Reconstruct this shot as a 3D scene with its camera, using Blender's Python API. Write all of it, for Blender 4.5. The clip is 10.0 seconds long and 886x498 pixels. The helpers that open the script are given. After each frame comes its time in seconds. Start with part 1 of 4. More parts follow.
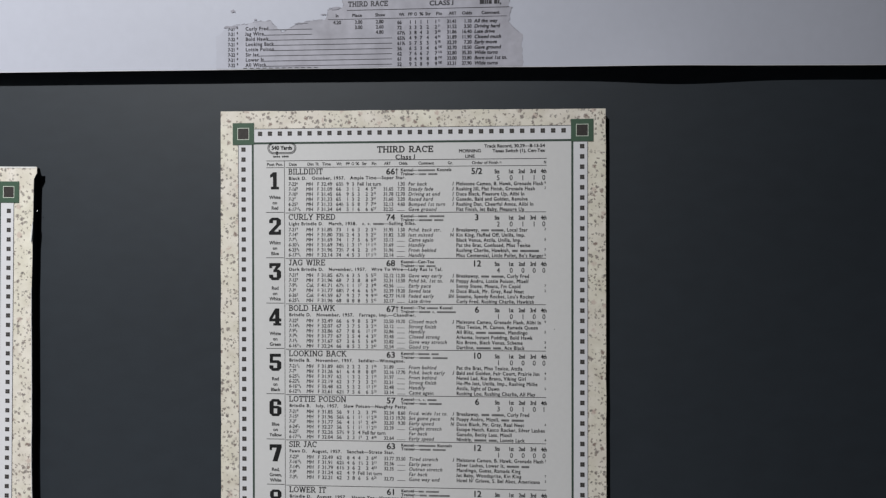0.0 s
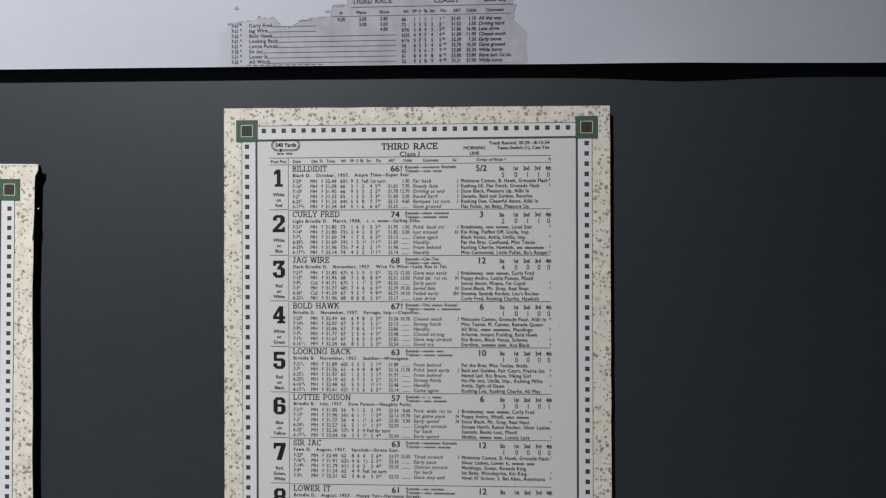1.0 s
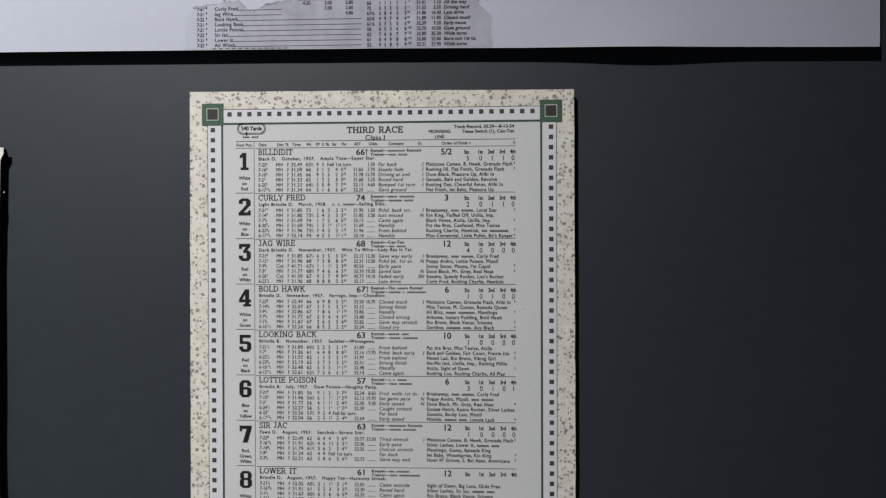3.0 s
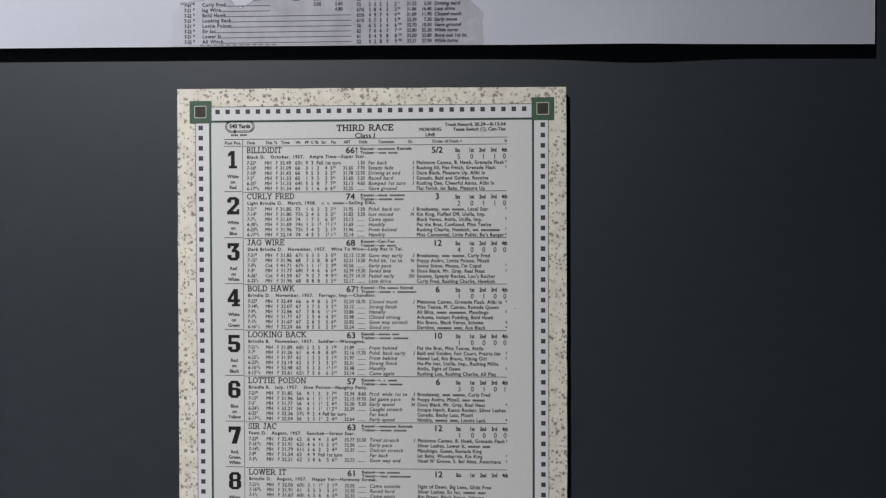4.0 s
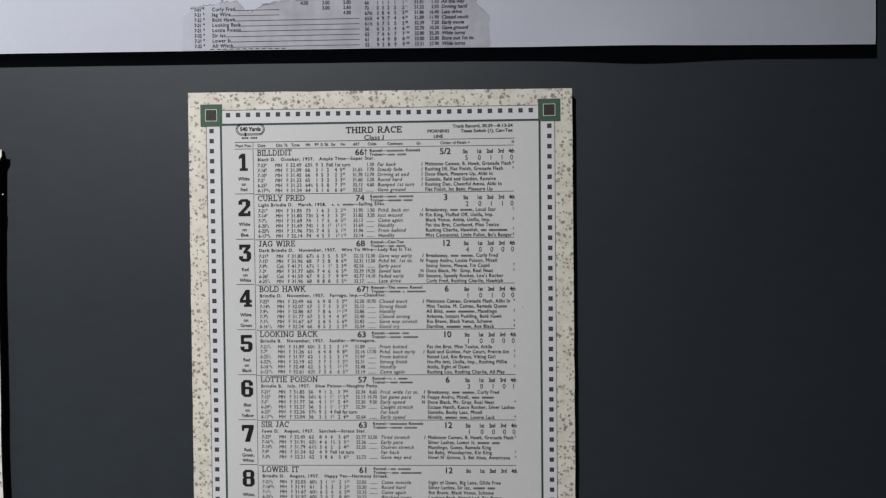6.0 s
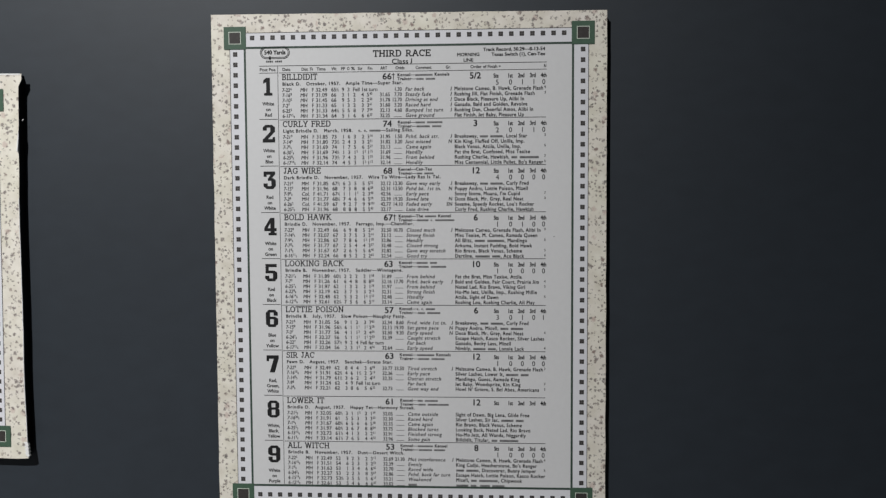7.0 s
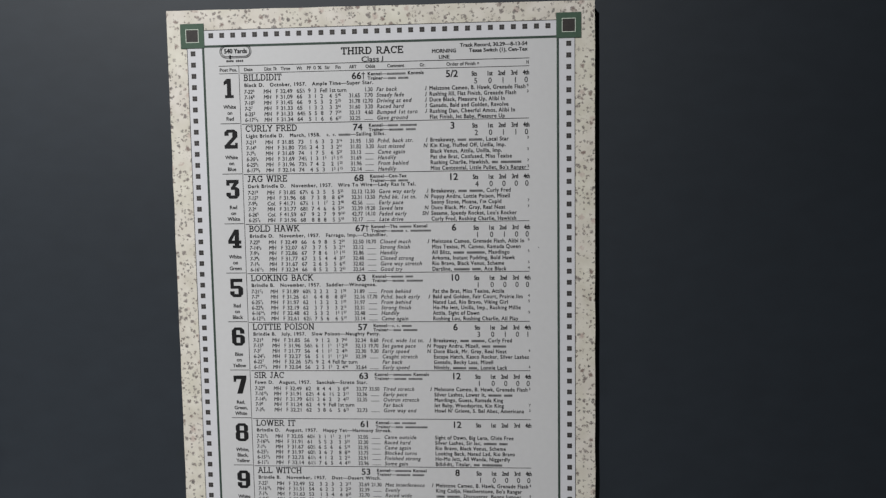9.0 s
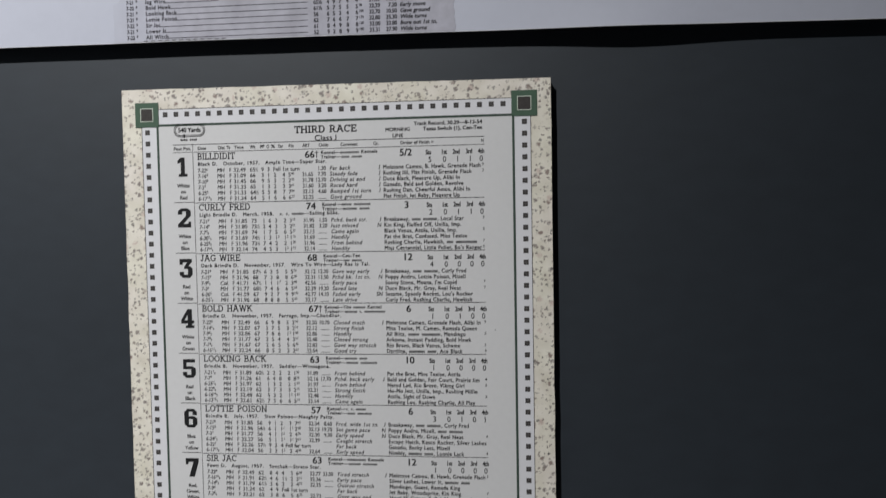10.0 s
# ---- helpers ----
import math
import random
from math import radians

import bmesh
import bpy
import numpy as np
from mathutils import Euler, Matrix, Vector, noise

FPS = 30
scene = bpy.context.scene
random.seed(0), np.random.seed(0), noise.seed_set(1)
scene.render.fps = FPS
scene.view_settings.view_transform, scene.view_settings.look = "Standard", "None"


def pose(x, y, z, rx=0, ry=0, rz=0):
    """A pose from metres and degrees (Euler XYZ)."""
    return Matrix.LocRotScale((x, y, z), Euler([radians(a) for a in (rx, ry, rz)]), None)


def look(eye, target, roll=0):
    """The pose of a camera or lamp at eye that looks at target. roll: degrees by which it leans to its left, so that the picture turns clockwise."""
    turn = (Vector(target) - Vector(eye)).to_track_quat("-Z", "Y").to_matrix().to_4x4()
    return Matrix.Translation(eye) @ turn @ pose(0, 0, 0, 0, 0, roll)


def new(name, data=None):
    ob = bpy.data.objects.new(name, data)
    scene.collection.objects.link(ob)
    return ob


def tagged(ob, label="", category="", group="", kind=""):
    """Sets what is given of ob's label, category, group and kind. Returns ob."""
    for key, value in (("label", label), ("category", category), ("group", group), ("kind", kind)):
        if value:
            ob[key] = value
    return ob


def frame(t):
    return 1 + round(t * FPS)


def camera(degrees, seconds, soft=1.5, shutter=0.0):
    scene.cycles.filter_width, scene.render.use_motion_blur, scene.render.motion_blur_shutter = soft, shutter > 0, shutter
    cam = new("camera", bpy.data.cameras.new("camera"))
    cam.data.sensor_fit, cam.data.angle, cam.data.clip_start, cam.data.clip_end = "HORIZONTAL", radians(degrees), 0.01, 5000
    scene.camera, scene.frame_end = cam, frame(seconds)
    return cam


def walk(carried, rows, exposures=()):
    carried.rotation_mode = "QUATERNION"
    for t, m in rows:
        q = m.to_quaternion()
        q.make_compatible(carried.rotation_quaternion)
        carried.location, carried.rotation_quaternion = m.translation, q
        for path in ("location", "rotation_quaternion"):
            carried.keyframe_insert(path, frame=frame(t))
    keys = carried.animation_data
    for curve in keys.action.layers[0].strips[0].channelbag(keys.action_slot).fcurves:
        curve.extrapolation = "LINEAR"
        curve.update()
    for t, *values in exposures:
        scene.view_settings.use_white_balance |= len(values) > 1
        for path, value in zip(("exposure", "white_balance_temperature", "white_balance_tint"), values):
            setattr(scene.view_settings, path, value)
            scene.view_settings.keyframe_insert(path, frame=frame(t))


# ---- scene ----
from mathutils.geometry import delaunay_2d_cdt

cam = camera(62.0, 10.0, 1.3, 0.35)
PATH = [
    (0, (0.104, -0.963, 1.503), (-0.025, 1.033, 1.492), -0.1),
    (0.5, (0.095, -0.964, 1.503), (-0.025, 1.032, 1.492), -0.2),
    (1, (0.086, -0.963, 1.495), (-0.018, 1.034, 1.493), -0.2),
    (1.5, (0.094, -0.963, 1.493), (-0.007, 1.034, 1.489), -0.1),
    (2, (0.106, -0.964, 1.491), (0.017, 1.034, 1.479), -0.1),
    (2.5, (0.11, -0.964, 1.484), (0.029, 1.034, 1.468), -0.1),
    (2.7, (0.118, -0.965, 1.48), (0.028, 1.033, 1.47), -0.2),
    (3.8, (0.128, -0.959, 1.474), (0.049, 1.04, 1.466), -0.2),
    (4, (0.131, -0.955, 1.483), (0.051, 1.043, 1.458), -0.2),
    (4.5, (0.133, -0.955, 1.481), (0.055, 1.043, 1.459), -0.5),
    (5, (0.134, -0.958, 1.481), (0.056, 1.04, 1.458), -0.5),
    (5.2, (0.135, -0.959, 1.483), (0.055, 1.039, 1.465), -0.6),
    (6.3, (0.113, -0.972, 1.491), (0.041, 1.026, 1.446), -0.6),
    (6.5, (0.113, -0.972, 1.489), (0.034, 1.026, 1.445), -0.5),
    (6.7, (0.118, -0.97, 1.473), (-0.002, 1.025, 1.408), -0.6),
    (6.8, (0.106, -0.964, 1.462), (-0.004, 1.032, 1.392), -0.3),
    (7, (0.09, -0.951, 1.427), (-0.007, 1.045, 1.326), -0.3),
    (7.2, (0.078, -0.936, 1.440), (0.003, 1.061, 1.353), 0.1),
    (7.3, (0.049, -0.919, 1.437), (-0.003, 1.079, 1.363), 0.1),
    (7.5, (0.043, -0.914, 1.441), (-0.029, 1.082, 1.338), 0.1),
    (8, (0.023, -0.898, 1.443), (-0.037, 1.099, 1.341), -0.1),
    (8.1, (0.033, -0.892, 1.443), (-0.045, 1.103, 1.329), 0.3),
    (8.2, (0.044, -0.892, 1.438), (-0.041, 1.102, 1.308), 0.2),
    (8.3, (0.067, -0.891, 1.429), (-0.002, 1.105, 1.324), 0.2),
    (8.5, (0.092, -0.889, 1.452), (0.013, 1.103, 1.3), -0.4),
    (8.7, (0.106, -0.886, 1.46), (0.012, 1.107, 1.32), -0.7),
    (9, (0.129, -0.88, 1.463), (0.0, 1.109, 1.305), -0.9),
    (9.5, (0.172, -0.87, 1.468), (-0.014, 1.116, 1.327), -0.9),
    (9.8, (0.197, -0.855, 1.506), (0.004, 1.132, 1.398), -1.0),
    (10, (0.211, -0.846, 1.523), (0.01, 1.142, 1.438), -1.0),
]
walk(cam, [(t, look(eye, target, roll)) for t, eye, target, roll in PATH])

# ---- light ----
world = bpy.data.worlds.new("world")
world.use_nodes = True
world.node_tree.nodes["Background"].inputs[0].default_value = (0.5, 0.52, 0.56, 1)
world.node_tree.nodes["Background"].inputs[1].default_value = 0.0
scene.world = world
lamp = bpy.data.lights.new("gallery_spot", "SPOT")
lamp.energy, lamp.spot_size, lamp.spot_blend, lamp.shadow_soft_size = 937, radians(150), 1.0, 0.035
lamp.color = (0.99, 0.99, 0.985)
new("gallery_spot", lamp).matrix_world = look((-1.14, -2.7, 3.95), (-3.76, 0.0, 0.12))


# ---- materials ----
def material(name, color, rough=0.6, noise_scale=40.0, vary=0.06, bump=0.0, bump_scale=300.0, spec=0.4, second=4.0, stretch=(1, 1, 1)):
    """A surface with its colour varied at two scales, and fine relief; stretch draws the grain out."""
    m = bpy.data.materials.new(name)
    m.use_nodes = True
    nt = m.node_tree
    b = nt.nodes["Principled BSDF"]
    b.inputs["Roughness"].default_value = rough
    b.inputs["Specular IOR Level"].default_value = spec
    geo = nt.nodes.new("ShaderNodeNewGeometry")
    grain = nt.nodes.new("ShaderNodeVectorMath")
    grain.operation = "MULTIPLY"
    grain.inputs[1].default_value = stretch
    nt.links.new(geo.outputs["Position"], grain.inputs[0])
    total = None
    for scale, amount in ((noise_scale, vary), (second, vary)):
        n = nt.nodes.new("ShaderNodeTexNoise")
        n.inputs["Scale"].default_value, n.inputs["Detail"].default_value = scale, 4
        nt.links.new(grain.outputs[0], n.inputs["Vector"])
        mr = nt.nodes.new("ShaderNodeMapRange")
        mr.inputs[1].default_value, mr.inputs[2].default_value = 0.3, 0.7
        mr.inputs[3].default_value, mr.inputs[4].default_value = 1 - amount, 1 + amount
        nt.links.new(n.outputs["Fac"], mr.inputs[0])
        if total is None:
            total = mr.outputs[0]
        else:
            mul = nt.nodes.new("ShaderNodeMath")
            mul.operation = "MULTIPLY"
            nt.links.new(total, mul.inputs[0])
            nt.links.new(mr.outputs[0], mul.inputs[1])
            total = mul.outputs[0]
    sc = nt.nodes.new("ShaderNodeVectorMath")
    sc.operation = "SCALE"
    sc.inputs[0].default_value = color
    nt.links.new(total, sc.inputs["Scale"])
    nt.links.new(sc.outputs[0], b.inputs["Base Color"])
    if bump:
        n = nt.nodes.new("ShaderNodeTexNoise")
        n.inputs["Scale"].default_value, n.inputs["Detail"].default_value = bump_scale, 3
        nt.links.new(grain.outputs[0], n.inputs["Vector"])
        bp = nt.nodes.new("ShaderNodeBump")
        bp.inputs["Strength"].default_value, bp.inputs["Distance"].default_value = bump, 0.001
        nt.links.new(n.outputs["Fac"], bp.inputs["Height"])
        nt.links.new(bp.outputs[0], b.inputs["Normal"])
    return m


def speckled(name):
    """Cream composition stone: scattered grey, brown and pinkish chips on a cream ground."""
    m = bpy.data.materials.new(name)
    m.use_nodes = True
    nt = m.node_tree
    b = nt.nodes["Principled BSDF"]
    b.inputs["Roughness"].default_value = 0.55
    b.inputs["Specular IOR Level"].default_value = 0.35
    geo = nt.nodes.new("ShaderNodeNewGeometry")
    wob = nt.nodes.new("ShaderNodeTexNoise")
    wob.inputs["Scale"].default_value, wob.inputs["Detail"].default_value = 420, 5
    nt.links.new(geo.outputs["Position"], wob.inputs["Vector"])
    off = nt.nodes.new("ShaderNodeVectorMath")
    off.operation = "MULTIPLY_ADD"
    off.inputs[1].default_value = (0.0062, 0.0062, 0.0062)
    nt.links.new(wob.outputs["Color"], off.inputs[0])
    nt.links.new(geo.outputs["Position"], off.inputs[2])
    base = nt.nodes.new("ShaderNodeTexNoise")
    base.inputs["Scale"].default_value, base.inputs["Detail"].default_value = 60, 6
    nt.links.new(geo.outputs["Position"], base.inputs["Vector"])
    ramp = nt.nodes.new("ShaderNodeValToRGB")
    ramp.color_ramp.elements[0].position, ramp.color_ramp.elements[0].color = 0.30, (0.665, 0.64, 0.57, 1)
    ramp.color_ramp.elements[1].position, ramp.color_ramp.elements[1].color = 0.66, (0.79, 0.77, 0.715, 1)
    nt.links.new(base.outputs["Fac"], ramp.inputs[0])
    drift = nt.nodes.new("ShaderNodeTexNoise")
    drift.inputs["Scale"].default_value, drift.inputs["Detail"].default_value = 17, 3
    nt.links.new(geo.outputs["Position"], drift.inputs["Vector"])
    tint = nt.nodes.new("ShaderNodeValToRGB")
    tint.color_ramp.elements[0].position, tint.color_ramp.elements[0].color = 0.36, (1.0, 0.985, 0.92, 1)
    tint.color_ramp.elements[1].position, tint.color_ramp.elements[1].color = 0.64, (1.0, 0.962, 0.945, 1)
    nt.links.new(drift.outputs["Fac"], tint.inputs[0])
    both = nt.nodes.new("ShaderNodeMix")
    both.data_type, both.blend_type = "RGBA", "MULTIPLY"
    both.inputs[0].default_value = 1.0
    nt.links.new(ramp.outputs[0], both.inputs[6])
    nt.links.new(tint.outputs[0], both.inputs[7])
    colour = both.outputs[2]
    for scale, size, share, chip in ((80, 0.28, 0.16, (0.55, 0.44, 0.39)), (125, 0.27, 0.42, (0.20, 0.17, 0.16)), (230, 0.31, 0.44, (0.21, 0.175, 0.155)), (105, 0.24, 0.20, (0.26, 0.20, 0.175)), (175, 0.26, 0.26, (0.075, 0.072, 0.07))):
        v = nt.nodes.new("ShaderNodeTexVoronoi")
        v.inputs["Scale"].default_value = scale
        nt.links.new(off.outputs[0], v.inputs["Vector"])
        near = nt.nodes.new("ShaderNodeMapRange")
        near.inputs[1].default_value, near.inputs[2].default_value = size + 0.10, size - 0.08
        nt.links.new(v.outputs["Distance"], near.inputs[0])
        sep = nt.nodes.new("ShaderNodeSeparateColor")
        nt.links.new(v.outputs["Color"], sep.inputs[0])
        pick = nt.nodes.new("ShaderNodeMath")
        pick.operation = "LESS_THAN"
        pick.inputs[1].default_value = share
        nt.links.new(sep.outputs[0], pick.inputs[0])
        amount = nt.nodes.new("ShaderNodeMath")
        amount.operation = "MULTIPLY"
        nt.links.new(near.outputs[0], amount.inputs[0])
        nt.links.new(pick.outputs[0], amount.inputs[1])
        strength = nt.nodes.new("ShaderNodeMath")
        strength.operation = "MULTIPLY"
        nt.links.new(amount.outputs[0], strength.inputs[0])
        fade = nt.nodes.new("ShaderNodeMapRange")
        fade.inputs[3].default_value, fade.inputs[4].default_value = 0.62, 1.0
        nt.links.new(sep.outputs[1], fade.inputs[0])
        nt.links.new(fade.outputs[0], strength.inputs[1])
        mix = nt.nodes.new("ShaderNodeMix")
        mix.data_type = "RGBA"
        mix.inputs[7].default_value = (*chip, 1)
        nt.links.new(strength.outputs[0], mix.inputs[0])
        nt.links.new(colour, mix.inputs[6])
        colour = mix.outputs[2]
    nt.links.new(colour, b.inputs["Base Color"])
    return m


def scan_tone(name):
    """Grey scan with blotches and creases, which fades into the white sheet along its outer side."""
    m = material(name, (0.375, 0.37, 0.425), 0.55, 60, 0.13, 0, 1, 0.35, 14)
    nt = m.node_tree
    b = nt.nodes["Principled BSDF"]
    tone = b.inputs["Base Color"].links[0].from_socket
    geo = nt.nodes.new("ShaderNodeNewGeometry")
    blot = nt.nodes.new("ShaderNodeTexNoise")
    blot.inputs["Scale"].default_value, blot.inputs["Detail"].default_value = 26, 5
    nt.links.new(geo.outputs["Position"], blot.inputs["Vector"])
    sep = nt.nodes.new("ShaderNodeSeparateXYZ")
    nt.links.new(geo.outputs["Position"], sep.inputs[0])
    fade = nt.nodes.new("ShaderNodeMapRange")
    fade.inputs[1].default_value, fade.inputs[2].default_value = -0.160, -0.258
    fade.inputs[3].default_value, fade.inputs[4].default_value = -0.25, 0.75
    nt.links.new(sep.outputs[0], fade.inputs[0])
    both = nt.nodes.new("ShaderNodeMath")
    both.operation, both.use_clamp = "MULTIPLY_ADD", True
    both.inputs[1].default_value = 0.7
    nt.links.new(blot.outputs["Fac"], both.inputs[0])
    nt.links.new(fade.outputs[0], both.inputs[2])
    pale = nt.nodes.new("ShaderNodeMath")
    pale.operation = "MULTIPLY"
    pale.inputs[1].default_value = 0.8
    nt.links.new(both.outputs[0], pale.inputs[0])
    mix = nt.nodes.new("ShaderNodeMix")
    mix.data_type = "RGBA"
    mix.inputs[7].default_value = (0.485, 0.503, 0.585, 1)
    nt.links.new(pale.outputs[0], mix.inputs[0])
    nt.links.new(tone, mix.inputs[6])
    nt.links.new(mix.outputs[2], b.inputs["Base Color"])
    return m


WALL = material("satin_charcoal_paint", (0.0217, 0.0280, 0.0362), 0.545, 48, 0.07, 0.03, 420, 0.48, 2.5, (0.6, 1, 1.2))
FLOOR = material("grey_carpet", (0.21, 0.21, 0.215), 0.95, 200, 0.2, 0.6, 500, 0.1)
BLACK = material("black_board_edge", (0.012, 0.012, 0.014), 0.7, 90, 0.2, 0.3, 500, 0.2)
STONE = speckled("speckled_cream_print")
CORE = material("white_paper_core", (0.75, 0.75, 0.74), 0.8, 200, 0.05, 0.2)
EDGE = material("cut_paper_edge", (0.66, 0.66, 0.69), 0.8, 200, 0.06, 0.2)
PAGE = material("matt_white_page", (0.63, 0.63, 0.635), 0.55, 150, 0.015, 0.03, 900, 0.35, 6)
BAND = material("white_band_print", (0.69, 0.69, 0.72), 0.55, 150, 0.015, 0.03, 900, 0.35, 6)
GREEN = material("dark_green_ink", (0.058, 0.108, 0.072), 0.55, 250, 0.08, 0, 1, 0.35)
GREENLINE = material("grey_green_ink", (0.045, 0.070, 0.056), 0.55, 250, 0.08, 0, 1, 0.3)
PALE = material("pale_green_line", (0.66, 0.72, 0.63), 0.55, 250, 0.05, 0, 1, 0.35)
INK = material("black_ink", (0.015, 0.015, 0.016), 0.6, 400, 0.15, 0, 1, 0.2)
GREYINK = material("soft_black_ink", (0.030, 0.030, 0.031), 0.6, 500, 0.25, 0, 1, 0.2)
FINEINK = material("fine_halftone_ink", (0.058, 0.058, 0.06), 0.6, 700, 0.35, 0, 1, 0.2, 60)
BARINK = material("broken_grey_ink", (0.17, 0.17, 0.172), 0.6, 900, 0.35, 0, 1, 0.2, 300)
DOT = material("brown_black_ink", (0.045, 0.04, 0.038), 0.55, 300, 0.15, 0, 1, 0.3)
DOTLINE = material("worn_brown_ink", (0.115, 0.11, 0.11), 0.55, 300, 0.15, 0, 1, 0.3)
SHEET = material("white_banner_print", (0.485, 0.503, 0.585), 0.5, 90, 0.015, 0.04, 700, 0.4, 5)
CLIP = scan_tone("grey_newsprint_scan")
CLIPEDGE = material("torn_scan_edge", (0.315, 0.31, 0.36), 0.6, 120, 0.15, 0, 1, 0.3)
CLIPINK = material("faded_scan_ink", (0.045, 0.042, 0.05), 0.6, 500, 0.25, 0, 1, 0.3)


# ---- mesh helpers ----
def mesh_object(name, verts, faces, mat, parent=None, label=""):
    me = bpy.data.meshes.new(name)
    me.from_pydata(verts, [], faces)
    me.materials.append(mat)
    me.update()
    ob = new(name, me)
    ob.parent = parent
    return tagged(ob, label)


def box(name, lo, hi, mat, parent=None, label="", bevel=0.0):
    bm = bmesh.new()
    bmesh.ops.create_cube(bm, size=1)
    for v in bm.verts:
        v.co = [lo[i] + (v.co[i] + 0.5) * (hi[i] - lo[i]) for i in range(3)]
    if bevel:
        bmesh.ops.bevel(bm, geom=bm.edges[:], offset=bevel, segments=2, affect="EDGES")
    me = bpy.data.meshes.new(name)
    bm.to_mesh(me)
    bm.free()
    me.materials.append(mat)
    ob = new(name, me)
    ob.parent = parent
    return tagged(ob, label)


def slab(name, outline, depth_front, depth_back, mat, parent=None, label="", side=None):
    """A sheet cut to an outline in x and z (clockwise as seen from the room), with front and back at the given y (numbers or functions of x, z)."""
    front = depth_front if callable(depth_front) else (lambda x, z: depth_front)
    back = depth_back if callable(depth_back) else (lambda x, z: depth_back)
    n = len(outline)
    verts = [(x, front(x, z), z) for x, z in outline] + [(x, back(x, z), z) for x, z in outline]
    faces = [tuple(range(n - 1, -1, -1)), tuple(range(n, 2 * n))]
    faces += [(i, (i + 1) % n, n + (i + 1) % n, n + i) for i in range(n)]
    ob = mesh_object(name, verts, faces, mat, parent, label)
    if side:
        ob.data.materials.append(side)
        for p in ob.data.polygons[2:]:
            p.material_index = 1
    return ob


# ---- lettering: the built-in font for the small print, drawn slab-serif capitals for names and titles ----
GLYPHS = {}


def glyph(ch):
    """Points, faces and advance of one character, in units of the height of its capitals."""
    if ch in GLYPHS:
        return GLYPHS[ch]

    if "cap" not in GLYPHS:
        ys = [p[1] for p in outline_of("H")[0]]
        GLYPHS["cap"] = max(ys) - min(ys)
        xs = [p[0] for p in outline_of("HH")[0]]
        GLYPHS["pair"] = max(xs) - min(xs)
    cap = GLYPHS["cap"]
    xs = [p[0] for p in outline_of("H" + ch + "H")[0]]
    advance = (max(xs) - min(xs) - GLYPHS["pair"]) / cap
    pts, polys = outline_of(ch) if ch != " " else ([], [])
    low = min((p[1] for p in pts), default=0)
    if ch == "J" and low < 0:
        pts = [(x, (y - low) * cap / (cap - low)) for x, y in pts]
    GLYPHS[ch] = ([(x / cap, y / cap) for x, y in pts], polys, advance)
    return GLYPHS[ch]


def outline_of(body):
    """Points and faces of a word in the built-in font."""
    cu = bpy.data.curves.new("letter", "FONT")
    cu.body, cu.size, cu.resolution_u = body, 1.0, 3
    ob = bpy.data.objects.new("letter", cu)
    me = bpy.data.meshes.new_from_object(ob)
    pts = [(v.co.x, v.co.y) for v in me.vertices]
    polys = [tuple(p.vertices) for p in me.polygons]
    bpy.data.objects.remove(ob)
    bpy.data.meshes.remove(me)
    bpy.data.curves.remove(cu)
    return pts, polys


